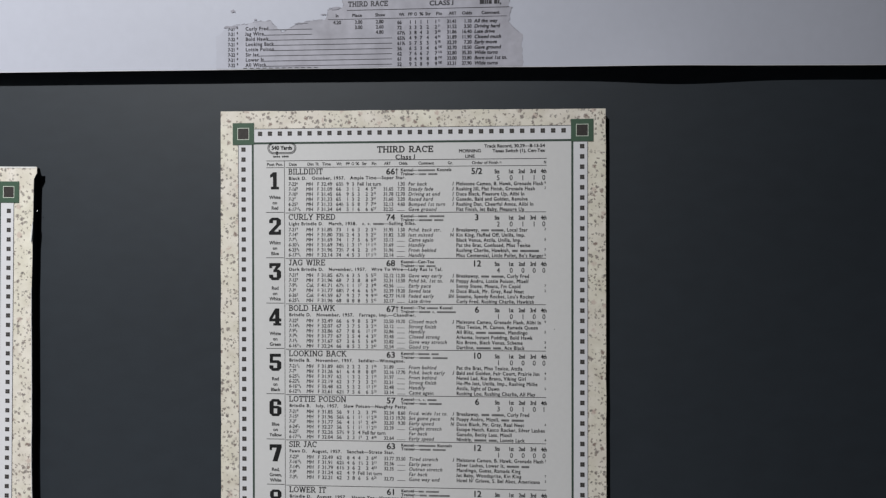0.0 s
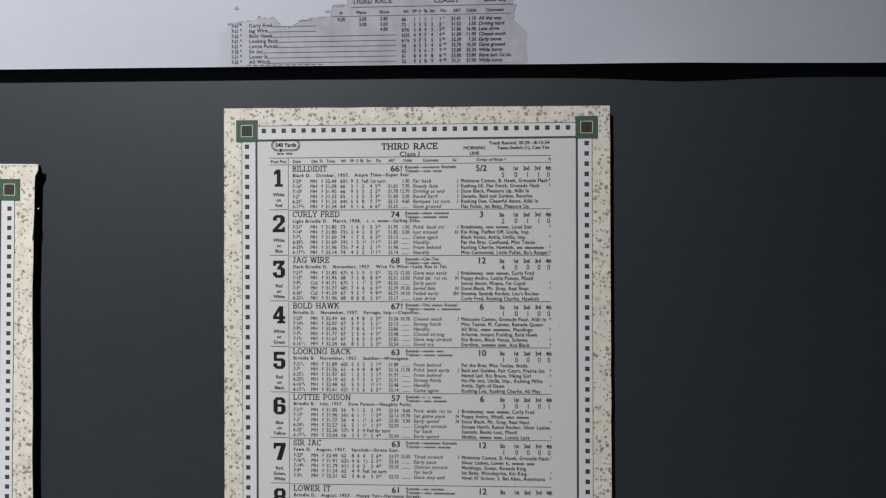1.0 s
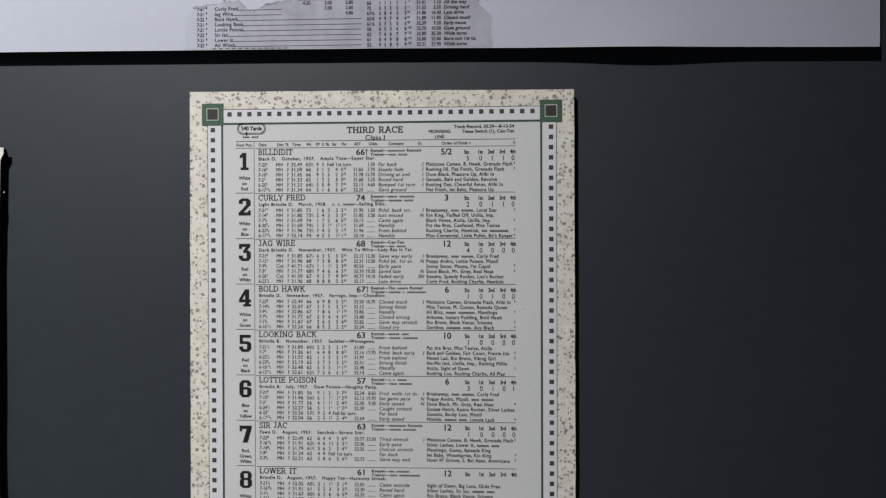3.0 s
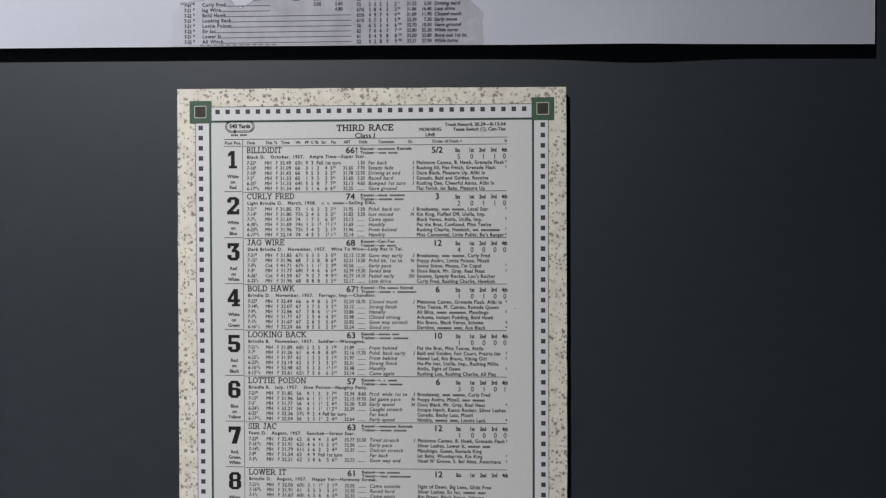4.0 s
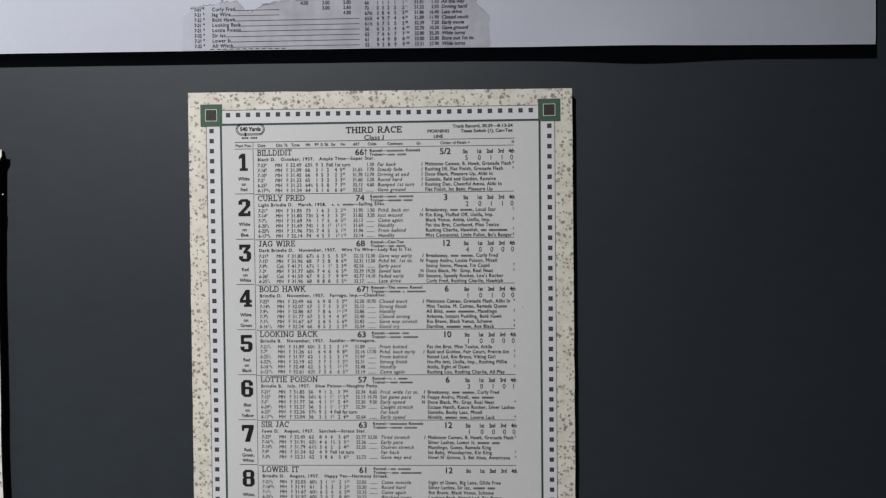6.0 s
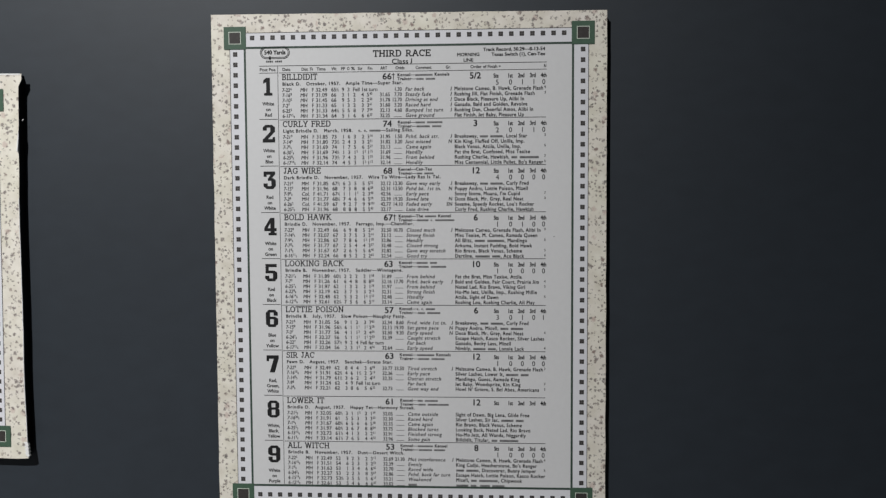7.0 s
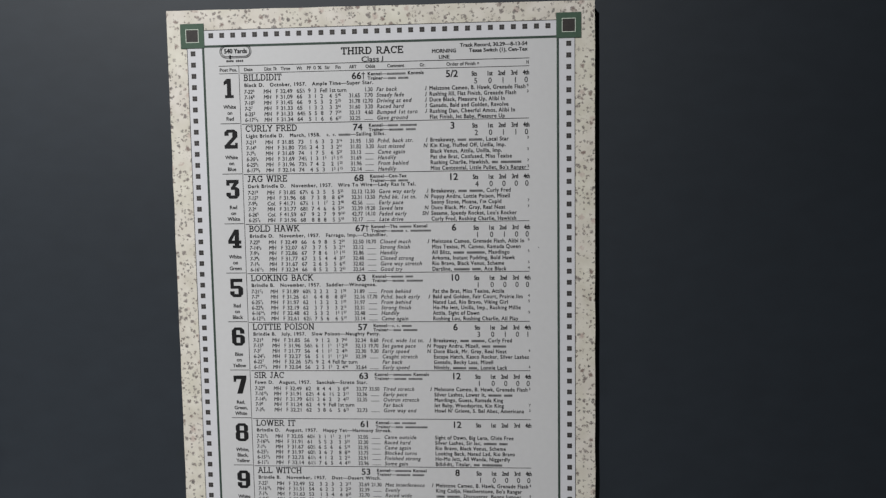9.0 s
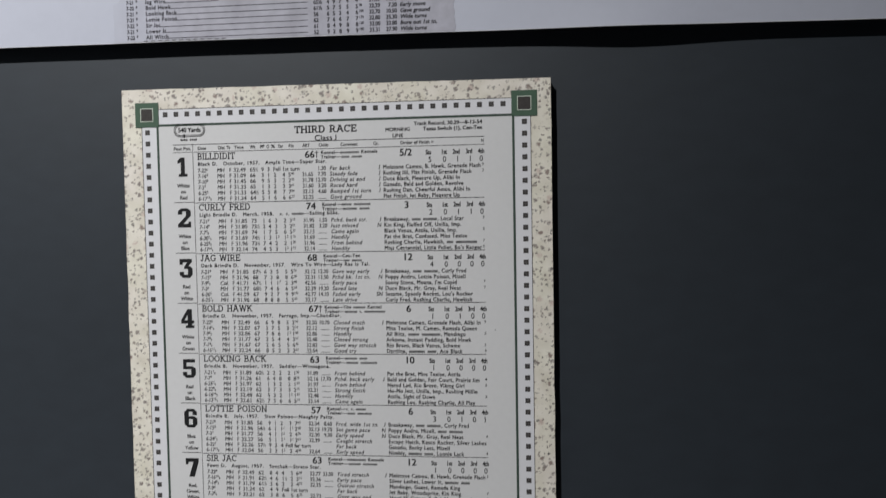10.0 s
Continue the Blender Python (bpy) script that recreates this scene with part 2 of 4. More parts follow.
# slab-serif capitals on a grid one cap high: width, then strokes. L line x y x y, A arc cx cy rx ry from to,
# F and T slab at the foot or top x half-width, H level bar x x y, V upright tick x y y
SLAB = {
    "A": "0.96 L,.13,0,.46,1 L,.83,0,.50,1 H,.26,.70,.33 F,.13,.14 F,.83,.14 T,.40,.13", "B": "0.80 L,.18,0,.18,1 H,.02,.46,0 H,.18,.46,.45 H,.02,.44,.87 A,.44,.745,.28,.255,-90,90 A,.46,.285,.32,.285,-90,90",
    "C": "0.88 A,.47,.5,.45,.5,42,318 V,.80,.66,.98", "D": "0.90 L,.18,0,.18,1 H,.02,.44,0 H,.02,.44,.87 A,.43,.5,.45,.5,-90,90",
    "E": "0.80 L,.18,0,.18,1 H,.02,.74,0 H,.18,.56,.45 H,.02,.72,.87 V,.70,.72,1 V,.72,0,.28 V,.54,.38,.64", "F": "0.76 L,.18,0,.18,1 F,.18,.18 H,.18,.56,.45 H,.02,.72,.87 V,.70,.72,1 V,.54,.38,.64",
    "G": "0.94 A,.47,.5,.45,.5,42,325 V,.80,.66,.98 V,.78,.06,.44 H,.58,.94,.36", "H": "0.94 L,.18,0,.18,1 L,.76,0,.76,1 H,.18,.76,.44 F,.18,.17 T,.18,.17 F,.76,.17 T,.76,.17",
    "I": "0.44 L,.22,0,.22,1 F,.22,.20 T,.22,.20", "J": "0.62 L,.39,.26,.39,1 A,.24,.27,.215,.27,185,360 T,.37,.22",
    "K": "0.94 L,.18,0,.18,1 F,.18,.17 T,.18,.17 L,.20,.40,.70,1 L,.40,.60,.78,0 T,.72,.16 F,.78,.15", "L": "0.76 L,.18,0,.18,1 H,.02,.72,0 T,.18,.18 V,.69,0,.32",
    "N": "0.96 L,.18,0,.18,1 L,.78,0,.78,1 L,.16,1,.78,0 F,.18,.16 T,.78,.16 T,.11,.10", "O": "0.94 A,.47,.5,.45,.5,0,360", "P": "0.78 L,.18,0,.18,1 F,.20,.20 H,.18,.46,.39 H,.02,.46,.87 A,.45,.695,.30,.305,-90,90",
    "R": "0.90 L,.18,0,.18,1 F,.18,.17 H,.18,.46,.39 H,.02,.46,.87 A,.45,.695,.30,.305,-90,90 L,.46,.44,.74,0 F,.80,.12", "S": "0.72 A,.36,.72,.31,.28,40,270 A,.36,.285,.33,.285,-150,90 V,.62,.70,.98 V,.07,.02,.30",
    "T": "0.82 L,.41,0,.41,1 H,.02,.80,.87 V,.07,.70,1 V,.75,.70,1 F,.41,.19", "U": "0.94 L,.18,.34,.18,1 L,.76,.34,.76,1 A,.47,.36,.365,.36,180,360 T,.18,.17 T,.76,.17",
    "W": "1.26 L,.14,1,.37,0 L,.37,0,.63,1 L,.63,1,.89,0 L,.89,0,1.12,1 T,.14,.14 T,1.12,.14 T,.60,.14", "Y": "0.88 L,.11,1,.44,.44 L,.77,1,.44,.44 L,.44,0,.44,.5 F,.44,.18 T,.12,.14 T,.76,.14"}


def merged(loops):
    """One flat sheet that covers all the loops, as points and triangles."""
    verts, faces = [], []
    for loop in loops:
        area = sum(a[0] * b[1] - b[0] * a[1] for a, b in zip(loop, loop[1:] + loop[:1]))
        k = len(verts)
        verts += [Vector(p) for p in (loop if area > 0 else loop[::-1])]
        faces.append(list(range(k, k + len(loop))))
    out = delaunay_2d_cdt(verts, [], faces, 0, 1e-5)
    return [(v.x, v.y) for v in out[0]], [tuple(f) for f, source in zip(out[2], out[5]) if source]


def slab_letter(ch, weight):
    """A slab-serif capital with stems of the given weight: points, faces and advance."""
    if ("slab", ch, weight) in GLYPHS:
        return GLYPHS["slab", ch, weight]
    wide, *strokes = SLAB[ch].split()
    w, t, loops = weight, weight * 0.82, []
    for stroke in strokes:
        kind, *v = stroke.split(",")
        v = [float(n) for n in v]
        if kind == "L":
            lean = 0.5 * w * math.hypot(v[2] - v[0], v[3] - v[1]) / abs(v[3] - v[1])
            loops.append([(v[0] - lean, v[1]), (v[0] + lean, v[1]), (v[2] + lean, v[3]), (v[2] - lean, v[3])])
        elif kind == "A":
            n = max(6, int(abs(v[5] - v[4]) / 15))
            ring = [radians(v[4] + (v[5] - v[4]) * k / n) for k in range(n + 1)]
            for a, b in zip(ring, ring[1:]):
                loops.append([(v[0] + rx * math.cos(q), v[1] + ry * math.sin(q)) for q, rx, ry in ((a, v[2], v[3]), (b, v[2], v[3]), (b, v[2] - w, v[3] - t), (a, v[2] - w, v[3] - t))])
        elif kind in "FT":
            z = 0 if kind == "F" else 1 - t
            loops.append([(v[0] - v[1], z), (v[0] + v[1], z), (v[0] + v[1], z + t), (v[0] - v[1], z + t)])
        elif kind == "H":
            z = min(v[2], 1 - t)
            z = 1 - t if v[2] > 0.8 else z
            loops.append([(v[0], z), (v[1], z), (v[1], z + t), (v[0], z + t)])
        else:
            loops.append([(v[0] - w * 0.4, v[1]), (v[0] + w * 0.4, v[1]), (v[0] + w * 0.4, v[2]), (v[0] - w * 0.4, v[2])])
    pts, faces = merged(loops)
    GLYPHS["slab", ch, weight] = (pts, faces, float(wide) + 0.05)
    return GLYPHS["slab", ch, weight]


class Print:
    """Collects flat lettering, bars and rules; depth(x, z) gives the y on which it lies, tilt how far its lines run downhill."""

    def __init__(self, depth, tilt=0.0):
        self.tilt = tilt
        self.depth, self.verts, self.faces, self.bars, self.cuts = depth, [], [], [], []

    def add(self, pts, polys, lift=0.0):
        k = len(self.verts)
        self.verts += [(x, self.depth(x, z) - lift, z - self.tilt * x) for x, z in pts]
        self.faces += [tuple(k + i for i in p) for p in polys]

    def rect(self, x0, z0, x1, z1, lift=0.0):
        self.add([(x0, z0), (x1, z0), (x1, z1), (x0, z1)], [(0, 1, 2, 3)], lift)

    def width(self, text, h, stretch=1.0, gap=0.0):
        return sum((0.62 if c == "#" else glyph(c)[2]) + gap for c in text) * h * stretch

    def slab(self, text, x, z, h, fit, weight, anchor="l"):
        """Slab-serif capitals that fill the width fit."""
        total = sum(0.56 if c == " " else slab_letter(c, weight)[2] for c in text)
        k = fit / total
        pen = x - (fit / 2 if anchor == "c" else 0)
        for c in text:
            if c == " ":
                pen += 0.56 * k
                continue
            pts, polys, adv = slab_letter(c, weight)
            self.add([(pen + a * k, z - h / 2 + b * h) for a, b in pts], polys)
            pen += adv * k

    def text(self, text, x, z, h, anchor="l", stretch=1.0, heavy=0.0, slant=0.0, gap=0.0, fit=0.0):
        """z is the middle of the capitals, h their height; # gives a plain bar; fit: the width to fill."""
        if fit:
            stretch = fit / self.width(text, h, 1.0, gap)
        total = self.width(text, h, stretch, gap)
        pen = x - {"l": 0, "c": total / 2, "r": total}[anchor]
        base = z - h / 2
        run = 0
        for c in text + " ":
            if c == "#":
                if not run:
                    self.cuts.append(len(self.faces))
                run += 1
                continue
            if run:
                w = run * (0.62 + gap) * h * stretch
                self.bars.append((pen + 0.1 * h, base + 0.04 * h, pen + w - 0.15 * h, base + 0.64 * h))
                pen += w
                run = 0
            pts, polys, adv = glyph(c)
            strikes = ((0, 0),) if heavy == 0 else ((-1, -0.5), (1, 0.5)) if heavy < 0.016 else ((-1, -0.6), (1, -0.6), (-1, 0.6), (1, 0.6))
            for i, (sx, sz) in enumerate(strikes):
                k = 1.2 * heavy * h
                self.add([(pen + (px * stretch + slant * py) * h + sx * k, base + py * h + sz * k) for px, py in pts], polys, 0.00002 * i)
            pen += (adv + gap) * h * stretch
        return total

    def build(self, name, mat, parent, label=""):
        for x0, z0, x1, z1 in self.bars:
            bar = Print(self.depth, self.tilt)
            bar.rect(x0, z0, x1, z1)
            bar.build("text_bar", BARINK, parent)
        self.bars = []
        made = None
        ends = [0, *sorted(set(self.cuts)), len(self.faces)]
        for a, b in zip(ends, ends[1:]):
            if b > a:
                used = sorted({i for f in self.faces[a:b] for i in f})
                place = {v: i for i, v in enumerate(used)}
                made = mesh_object(name, [self.verts[i] for i in used], [tuple(place[i] for i in f) for f in self.faces[a:b]], mat, parent, label)
        return made


# ---- setting ----
def setting(ob, label, category):
    return tagged(ob, label, category, "", "structure")


setting(box("wall_north", (-3.0, 0.0, 0.0), (3.0, 0.12, 4.3), WALL), "charcoal grey satin-painted gallery wall", "wall")
setting(box("wall_south", (-3.0, -4.12, 0.0), (3.0, -4.0, 4.3), WALL), "charcoal grey painted gallery wall", "wall")
setting(box("wall_east", (3.0, -4.0, 0.0), (3.12, 0.0, 4.3), WALL), "charcoal grey painted gallery wall", "wall")
setting(box("wall_west", (-3.12, -4.0, 0.0), (-3.0, 0.0, 4.3), WALL), "charcoal grey painted gallery wall", "wall")
setting(box("floor", (-3.0, -4.0, -0.1), (3.0, 0.0, 0.0), FLOOR), "grey carpeted gallery floor", "floor")
setting(box("ceiling", (-3.0, -4.0, 4.3), (3.0, 0.0, 4.4), BLACK), "dark gallery ceiling", "ceiling")


# ---- boards ----
def wobble(x, z, amount=0.0006, scale=28.0, seed=0.0):
    return amount * noise.noise(Vector((x * scale + seed, z * scale, seed)))


def edge_points(a, b, seed, amount=0.0006, step=0.012, bow=None):
    """Points from a towards b along a slightly uneven cut edge; bow(u) shifts them outwards."""
    a, b = Vector(a), Vector(b)
    n = max(2, int((b - a).length / step))
    out = Vector((-(b - a).y, (b - a).x)).normalized()
    pts = []
    for i in range(n):
        u = i / n
        p = a.lerp(b, u)
        k = 0 if i == 0 else wobble(p.x, p.y, amount, 28, seed)
        p += out * (k + (bow(u) if bow else 0))
        pts.append((p.x, p.y))
    return pts


def corner_square(parent, x, z, y):
    sq = Print(lambda a, b: y)
    sq.rect(x - 0.0142, z - 0.0142, x + 0.0142, z + 0.0142)
    ob = sq.build("corner_square", GREEN, parent, "green corner square with a dark centre")
    line = Print(lambda a, b: y - 0.0002)
    for k in range(4):
        a, r, t = k * math.pi / 2, 0.0078, 0.0007
        rot = Matrix.Rotation(a, 2)
        pts = [rot @ Vector(p) for p in ((-r, r - t), (r - t, r - t), (r - t, r), (-r, r))]
        line.add([(x + p.x, z + p.y) for p in pts], [(0, 1, 2, 3)])
    line.build("square_line", PALE, ob, "pale outline")
    core = Print(lambda a, b: y - 0.0002)
    core.rect(x - 0.0070, z - 0.0070, x + 0.0070, z + 0.0070)
    core.build("square_centre", DOT, ob, "dark brown centre")


DOT_MESH = []


def dot_row(parent, x, z, dx, dz, count, y):
    """Small printed squares, each an object on one shared mesh."""
    if not DOT_MESH:
        me = bpy.data.meshes.new("dot")
        r, c = 0.0028, 0.00022
        at = (-r, -c, c, r)
        me.from_pydata([(a, 0, b) for b in at for a in at], [], [(4 * j + i, 4 * j + i + 1, 4 * j + i + 5, 4 * j + i + 4) for j in range(3) for i in range(3)])
        me.materials.append(DOT)
        me.materials.append(DOTLINE)
        for poly in me.polygons:
            poly.material_index = int(poly.index % 3 == 1 or poly.index // 3 == 1)
        DOT_MESH.append(me)
    for i in range(count):
        ob = new("dot", DOT_MESH[0])
        ob.parent = parent
        ob.location = (x + dx * i, y, z + dz * i)


def border(parent, x0, x1, z0, z1, y, across, down, first_x, first_z, step_x, step_z):
    """Band, line, green frame, corner squares and dots; x0..z1 are the centres of the corner squares."""
    o, g = 0.0066, 0.0125
    band = Print(lambda a, b: y - 0.0002)
    band.rect(x0 - o, z0 - o, x1 + o, z1 + o)
    band_ob = band.build("border_band", BAND, parent, "white band round the page")
    line = Print(lambda a, b: y - 0.0004)
    w = 0.0006
    line.rect(x0 - o - w, z1 + o - w, x1 + o + w, z1 + o)
    line.rect(x0 - o - w, z0 - o, x1 + o + w, z0 - o + w)
    line.rect(x0 - o - w, z0 - o + w, x0 - o, z1 + o - w)
    line.rect(x1 + o, z0 - o + w, x1 + o + w, z1 + o - w)
    line.build("border_line", GREYINK, parent, "thin grey outline")
    frame_line = Print(lambda a, b: y - 0.0006)
    w = 0.0013
    frame_line.rect(x0 + g - w, z1 - g - w, x1 - g + w, z1 - g + w)
    frame_line.rect(x0 + g - w, z0 + g - w, x1 - g + w, z0 + g + w)
    frame_line.rect(x0 + g - w, z0 + g + w, x0 + g + w, z1 - g - w)
    frame_line.rect(x1 - g - w, z0 + g + w, x1 - g + w, z1 - g - w)
    frame_line.build("frame_line", GREENLINE, parent, "dark green frame line")
    page = Print(lambda a, b: y - 0.0004)
    page.rect(x0 + g, z0 + g, x1 - g, z1 - g)
    page_ob = page.build("page", PAGE, parent, "white printed page")
    for x in (x0, x1):
        for z in (z0, z1):
            corner_square(parent, x, z, y - 0.0008)
    for z in (z0, z1):
        dot_row(band_ob, first_x, z, step_x, 0, across, y - 0.0004)
    for x in (x0, x1):
        dot_row(band_ob, x, first_z, 0, -step_z, down, y - 0.0004)
    return page_ob


# ---- main board ----
FACE = -0.0135
board = tagged(new("race_board"), "tall race programme board with speckled cream border on the wall", "wall board", "speckled wall boards")
outline = (edge_points((-0.2515, 1.0292), (-0.2500, 1.6790), 1.0, 0.0007) + edge_points((-0.2500, 1.6790), (0.2500, 1.6761), 2.0, 0.0006)
           + edge_points((0.2500, 1.6761), (0.2510, 1.0292), 3.0, 0.0007) + edge_points((0.2510, 1.0292), (-0.2515, 1.0292), 4.0, 0.0007))
slab("printed_face", outline, FACE, FACE + 0.0009, STONE, board, "speckled cream printed face", CORE)
inner = [(x * 0.9975, 1.351 + (z - 1.351) * 0.998) for x, z in outline]
slab("backing", inner, FACE + 0.0009, 0.0, BLACK, board, "black board backing")
page = border(board, -0.2195, 0.2205, 1.0582, 1.6490, FACE, 31, 43, -0.1972, 1.6286, 0.01314, 0.01310)

INKY = FACE - 0.0006


def fresh(tilt=0.0):
    return Print(lambda x, z: INKY, tilt)


head = fresh()
head.slab("THIRD RACE", -0.0060, 1.6270, 0.0084, 0.0735, 0.185, "c")
head.build("race_title", INK, page, "slab-serif black title")
head = fresh()
head.text("Class J", -0.0060, 1.6170, 0.0060, "c", fit=0.0265, heavy=0.016)
head.build("class_line", INK, page)
head = fresh()
head.text("MORNING", 0.0775, 1.6240, 0.0040, "c", fit=0.0285, heavy=0.034)
head.text("LINE", 0.0775, 1.6172, 0.0040, "c", fit=0.0125, heavy=0.034)
head.build("morning_line", INK, page)
head = fresh()
head.text("Track Record, 30.29—8-13-54", 0.1735, 1.6300, 0.0040, "r", fit=0.0775, heavy=0.036)
head.text("Texas Switch (1), Cen-Tex", 0.1735, 1.6238, 0.0040, "r", fit=0.0670, heavy=0.036)
head.build("track_note", INK, page, "small black track record note")

oval = fresh()


def track_oval(p, cx, cz, half, r, t):
    pts = []
    for k in range(24):
        a = -math.pi / 2 + math.pi * k / 23
        pts.append((cx + half + math.cos(a) * r, cz + math.sin(a) * r))
    for k in range(24):
        a = math.pi / 2 + math.pi * k / 23
        pts.append((cx - half + math.cos(a) * r, cz + math.sin(a) * r))
    inside = [(cx + (x - cx) * (1 - t / (half + r)), cz + (z - cz) * (1 - t / r)) for x, z in pts]
    n = len(pts)
    p.add(pts + inside, [(i, (i + 1) % n, n + (i + 1) % n, n + i) for i in range(n)])


track_oval(oval, -0.1682, 1.6300, 0.0113, 0.0078, 0.0008)
track_oval(oval, -0.1682, 1.6300, 0.0113, 0.0062, 0.0008)
oval.text("540 Yards", -0.1682, 1.6304, 0.0050, "c", fit=0.0275, heavy=0.042)
oval.rect(-0.1757, 1.6212, -0.1737, 1.6256)
for k in range(9):
    if k != 4:
        oval.rect(-0.1795 + 0.0023 * k, 1.6178, -0.1778 + 0.0023 * k, 1.6201 - 0.0003 * (k % 2))
oval.build("track_badge", INK, page, "oval badge with the course length")


def rule(x0, z0, x1, z1):
    p = fresh()
    p.rect(x0, z0, x1, z1)
    p.build("rule", GREYINK, page)


TOPRULE, PITCH = 1.6045, 0.0594
rule(-0.1890, 1.6130, 0.1755, 1.6137)
rule(-0.1890, 1.6042, -0.1658, 1.6048)
rule(-0.1635, 1.6042, 0.1755, 1.6048)
for k in range(1, 9):
    zz = TOPRULE - PITCH * k
    rule(-0.1895, zz + 0.0006, -0.1660, zz + 0.0013)
    rule(-0.1637, zz - 0.0003, 0.1745, zz + 0.0004)
rule(-0.1652, 1.0718, -0.1646, 1.6130)

for word, x, w, anchor in (("Post Pos.", -0.1775, 0.0215, "c"), ("Date", -0.1590, 0.0105, "l"), ("Dist", -0.1345, 0.0085, "l"), ("Tk", -0.1240, 0.0045, "l"), ("Time", -0.1150, 0.0115, "l"),
                           ("Wt", -0.0960, 0.0065, "l"), ("PP", -0.0838, 0.0052, "l"), ("O", -0.0745, 0.0032, "c"), ("%", -0.0685, 0.0050, "c"), ("Str", -0.0625, 0.0062, "l"), ("Fin", -0.0500, 0.0065, "l"),
                           ("ART", -0.0335, 0.0085, "l"), ("Odds", -0.0145, 0.0115, "l"), ("Comment", 0.0110, 0.0200, "l"), ("Gr.", 0.0490, 0.0065, "l"), ("Order of Finish", 0.0800, 0.0340, "l"), ("=", 0.1168, 0.0026, "c"), ("N", 0.1735, 0.0030, "c")):
    titles = fresh()
    titles.text(word, x, 1.6088, 0.0037, anchor, fit=w, heavy=0.024)
    titles.build("column_title", GREYINK, page)

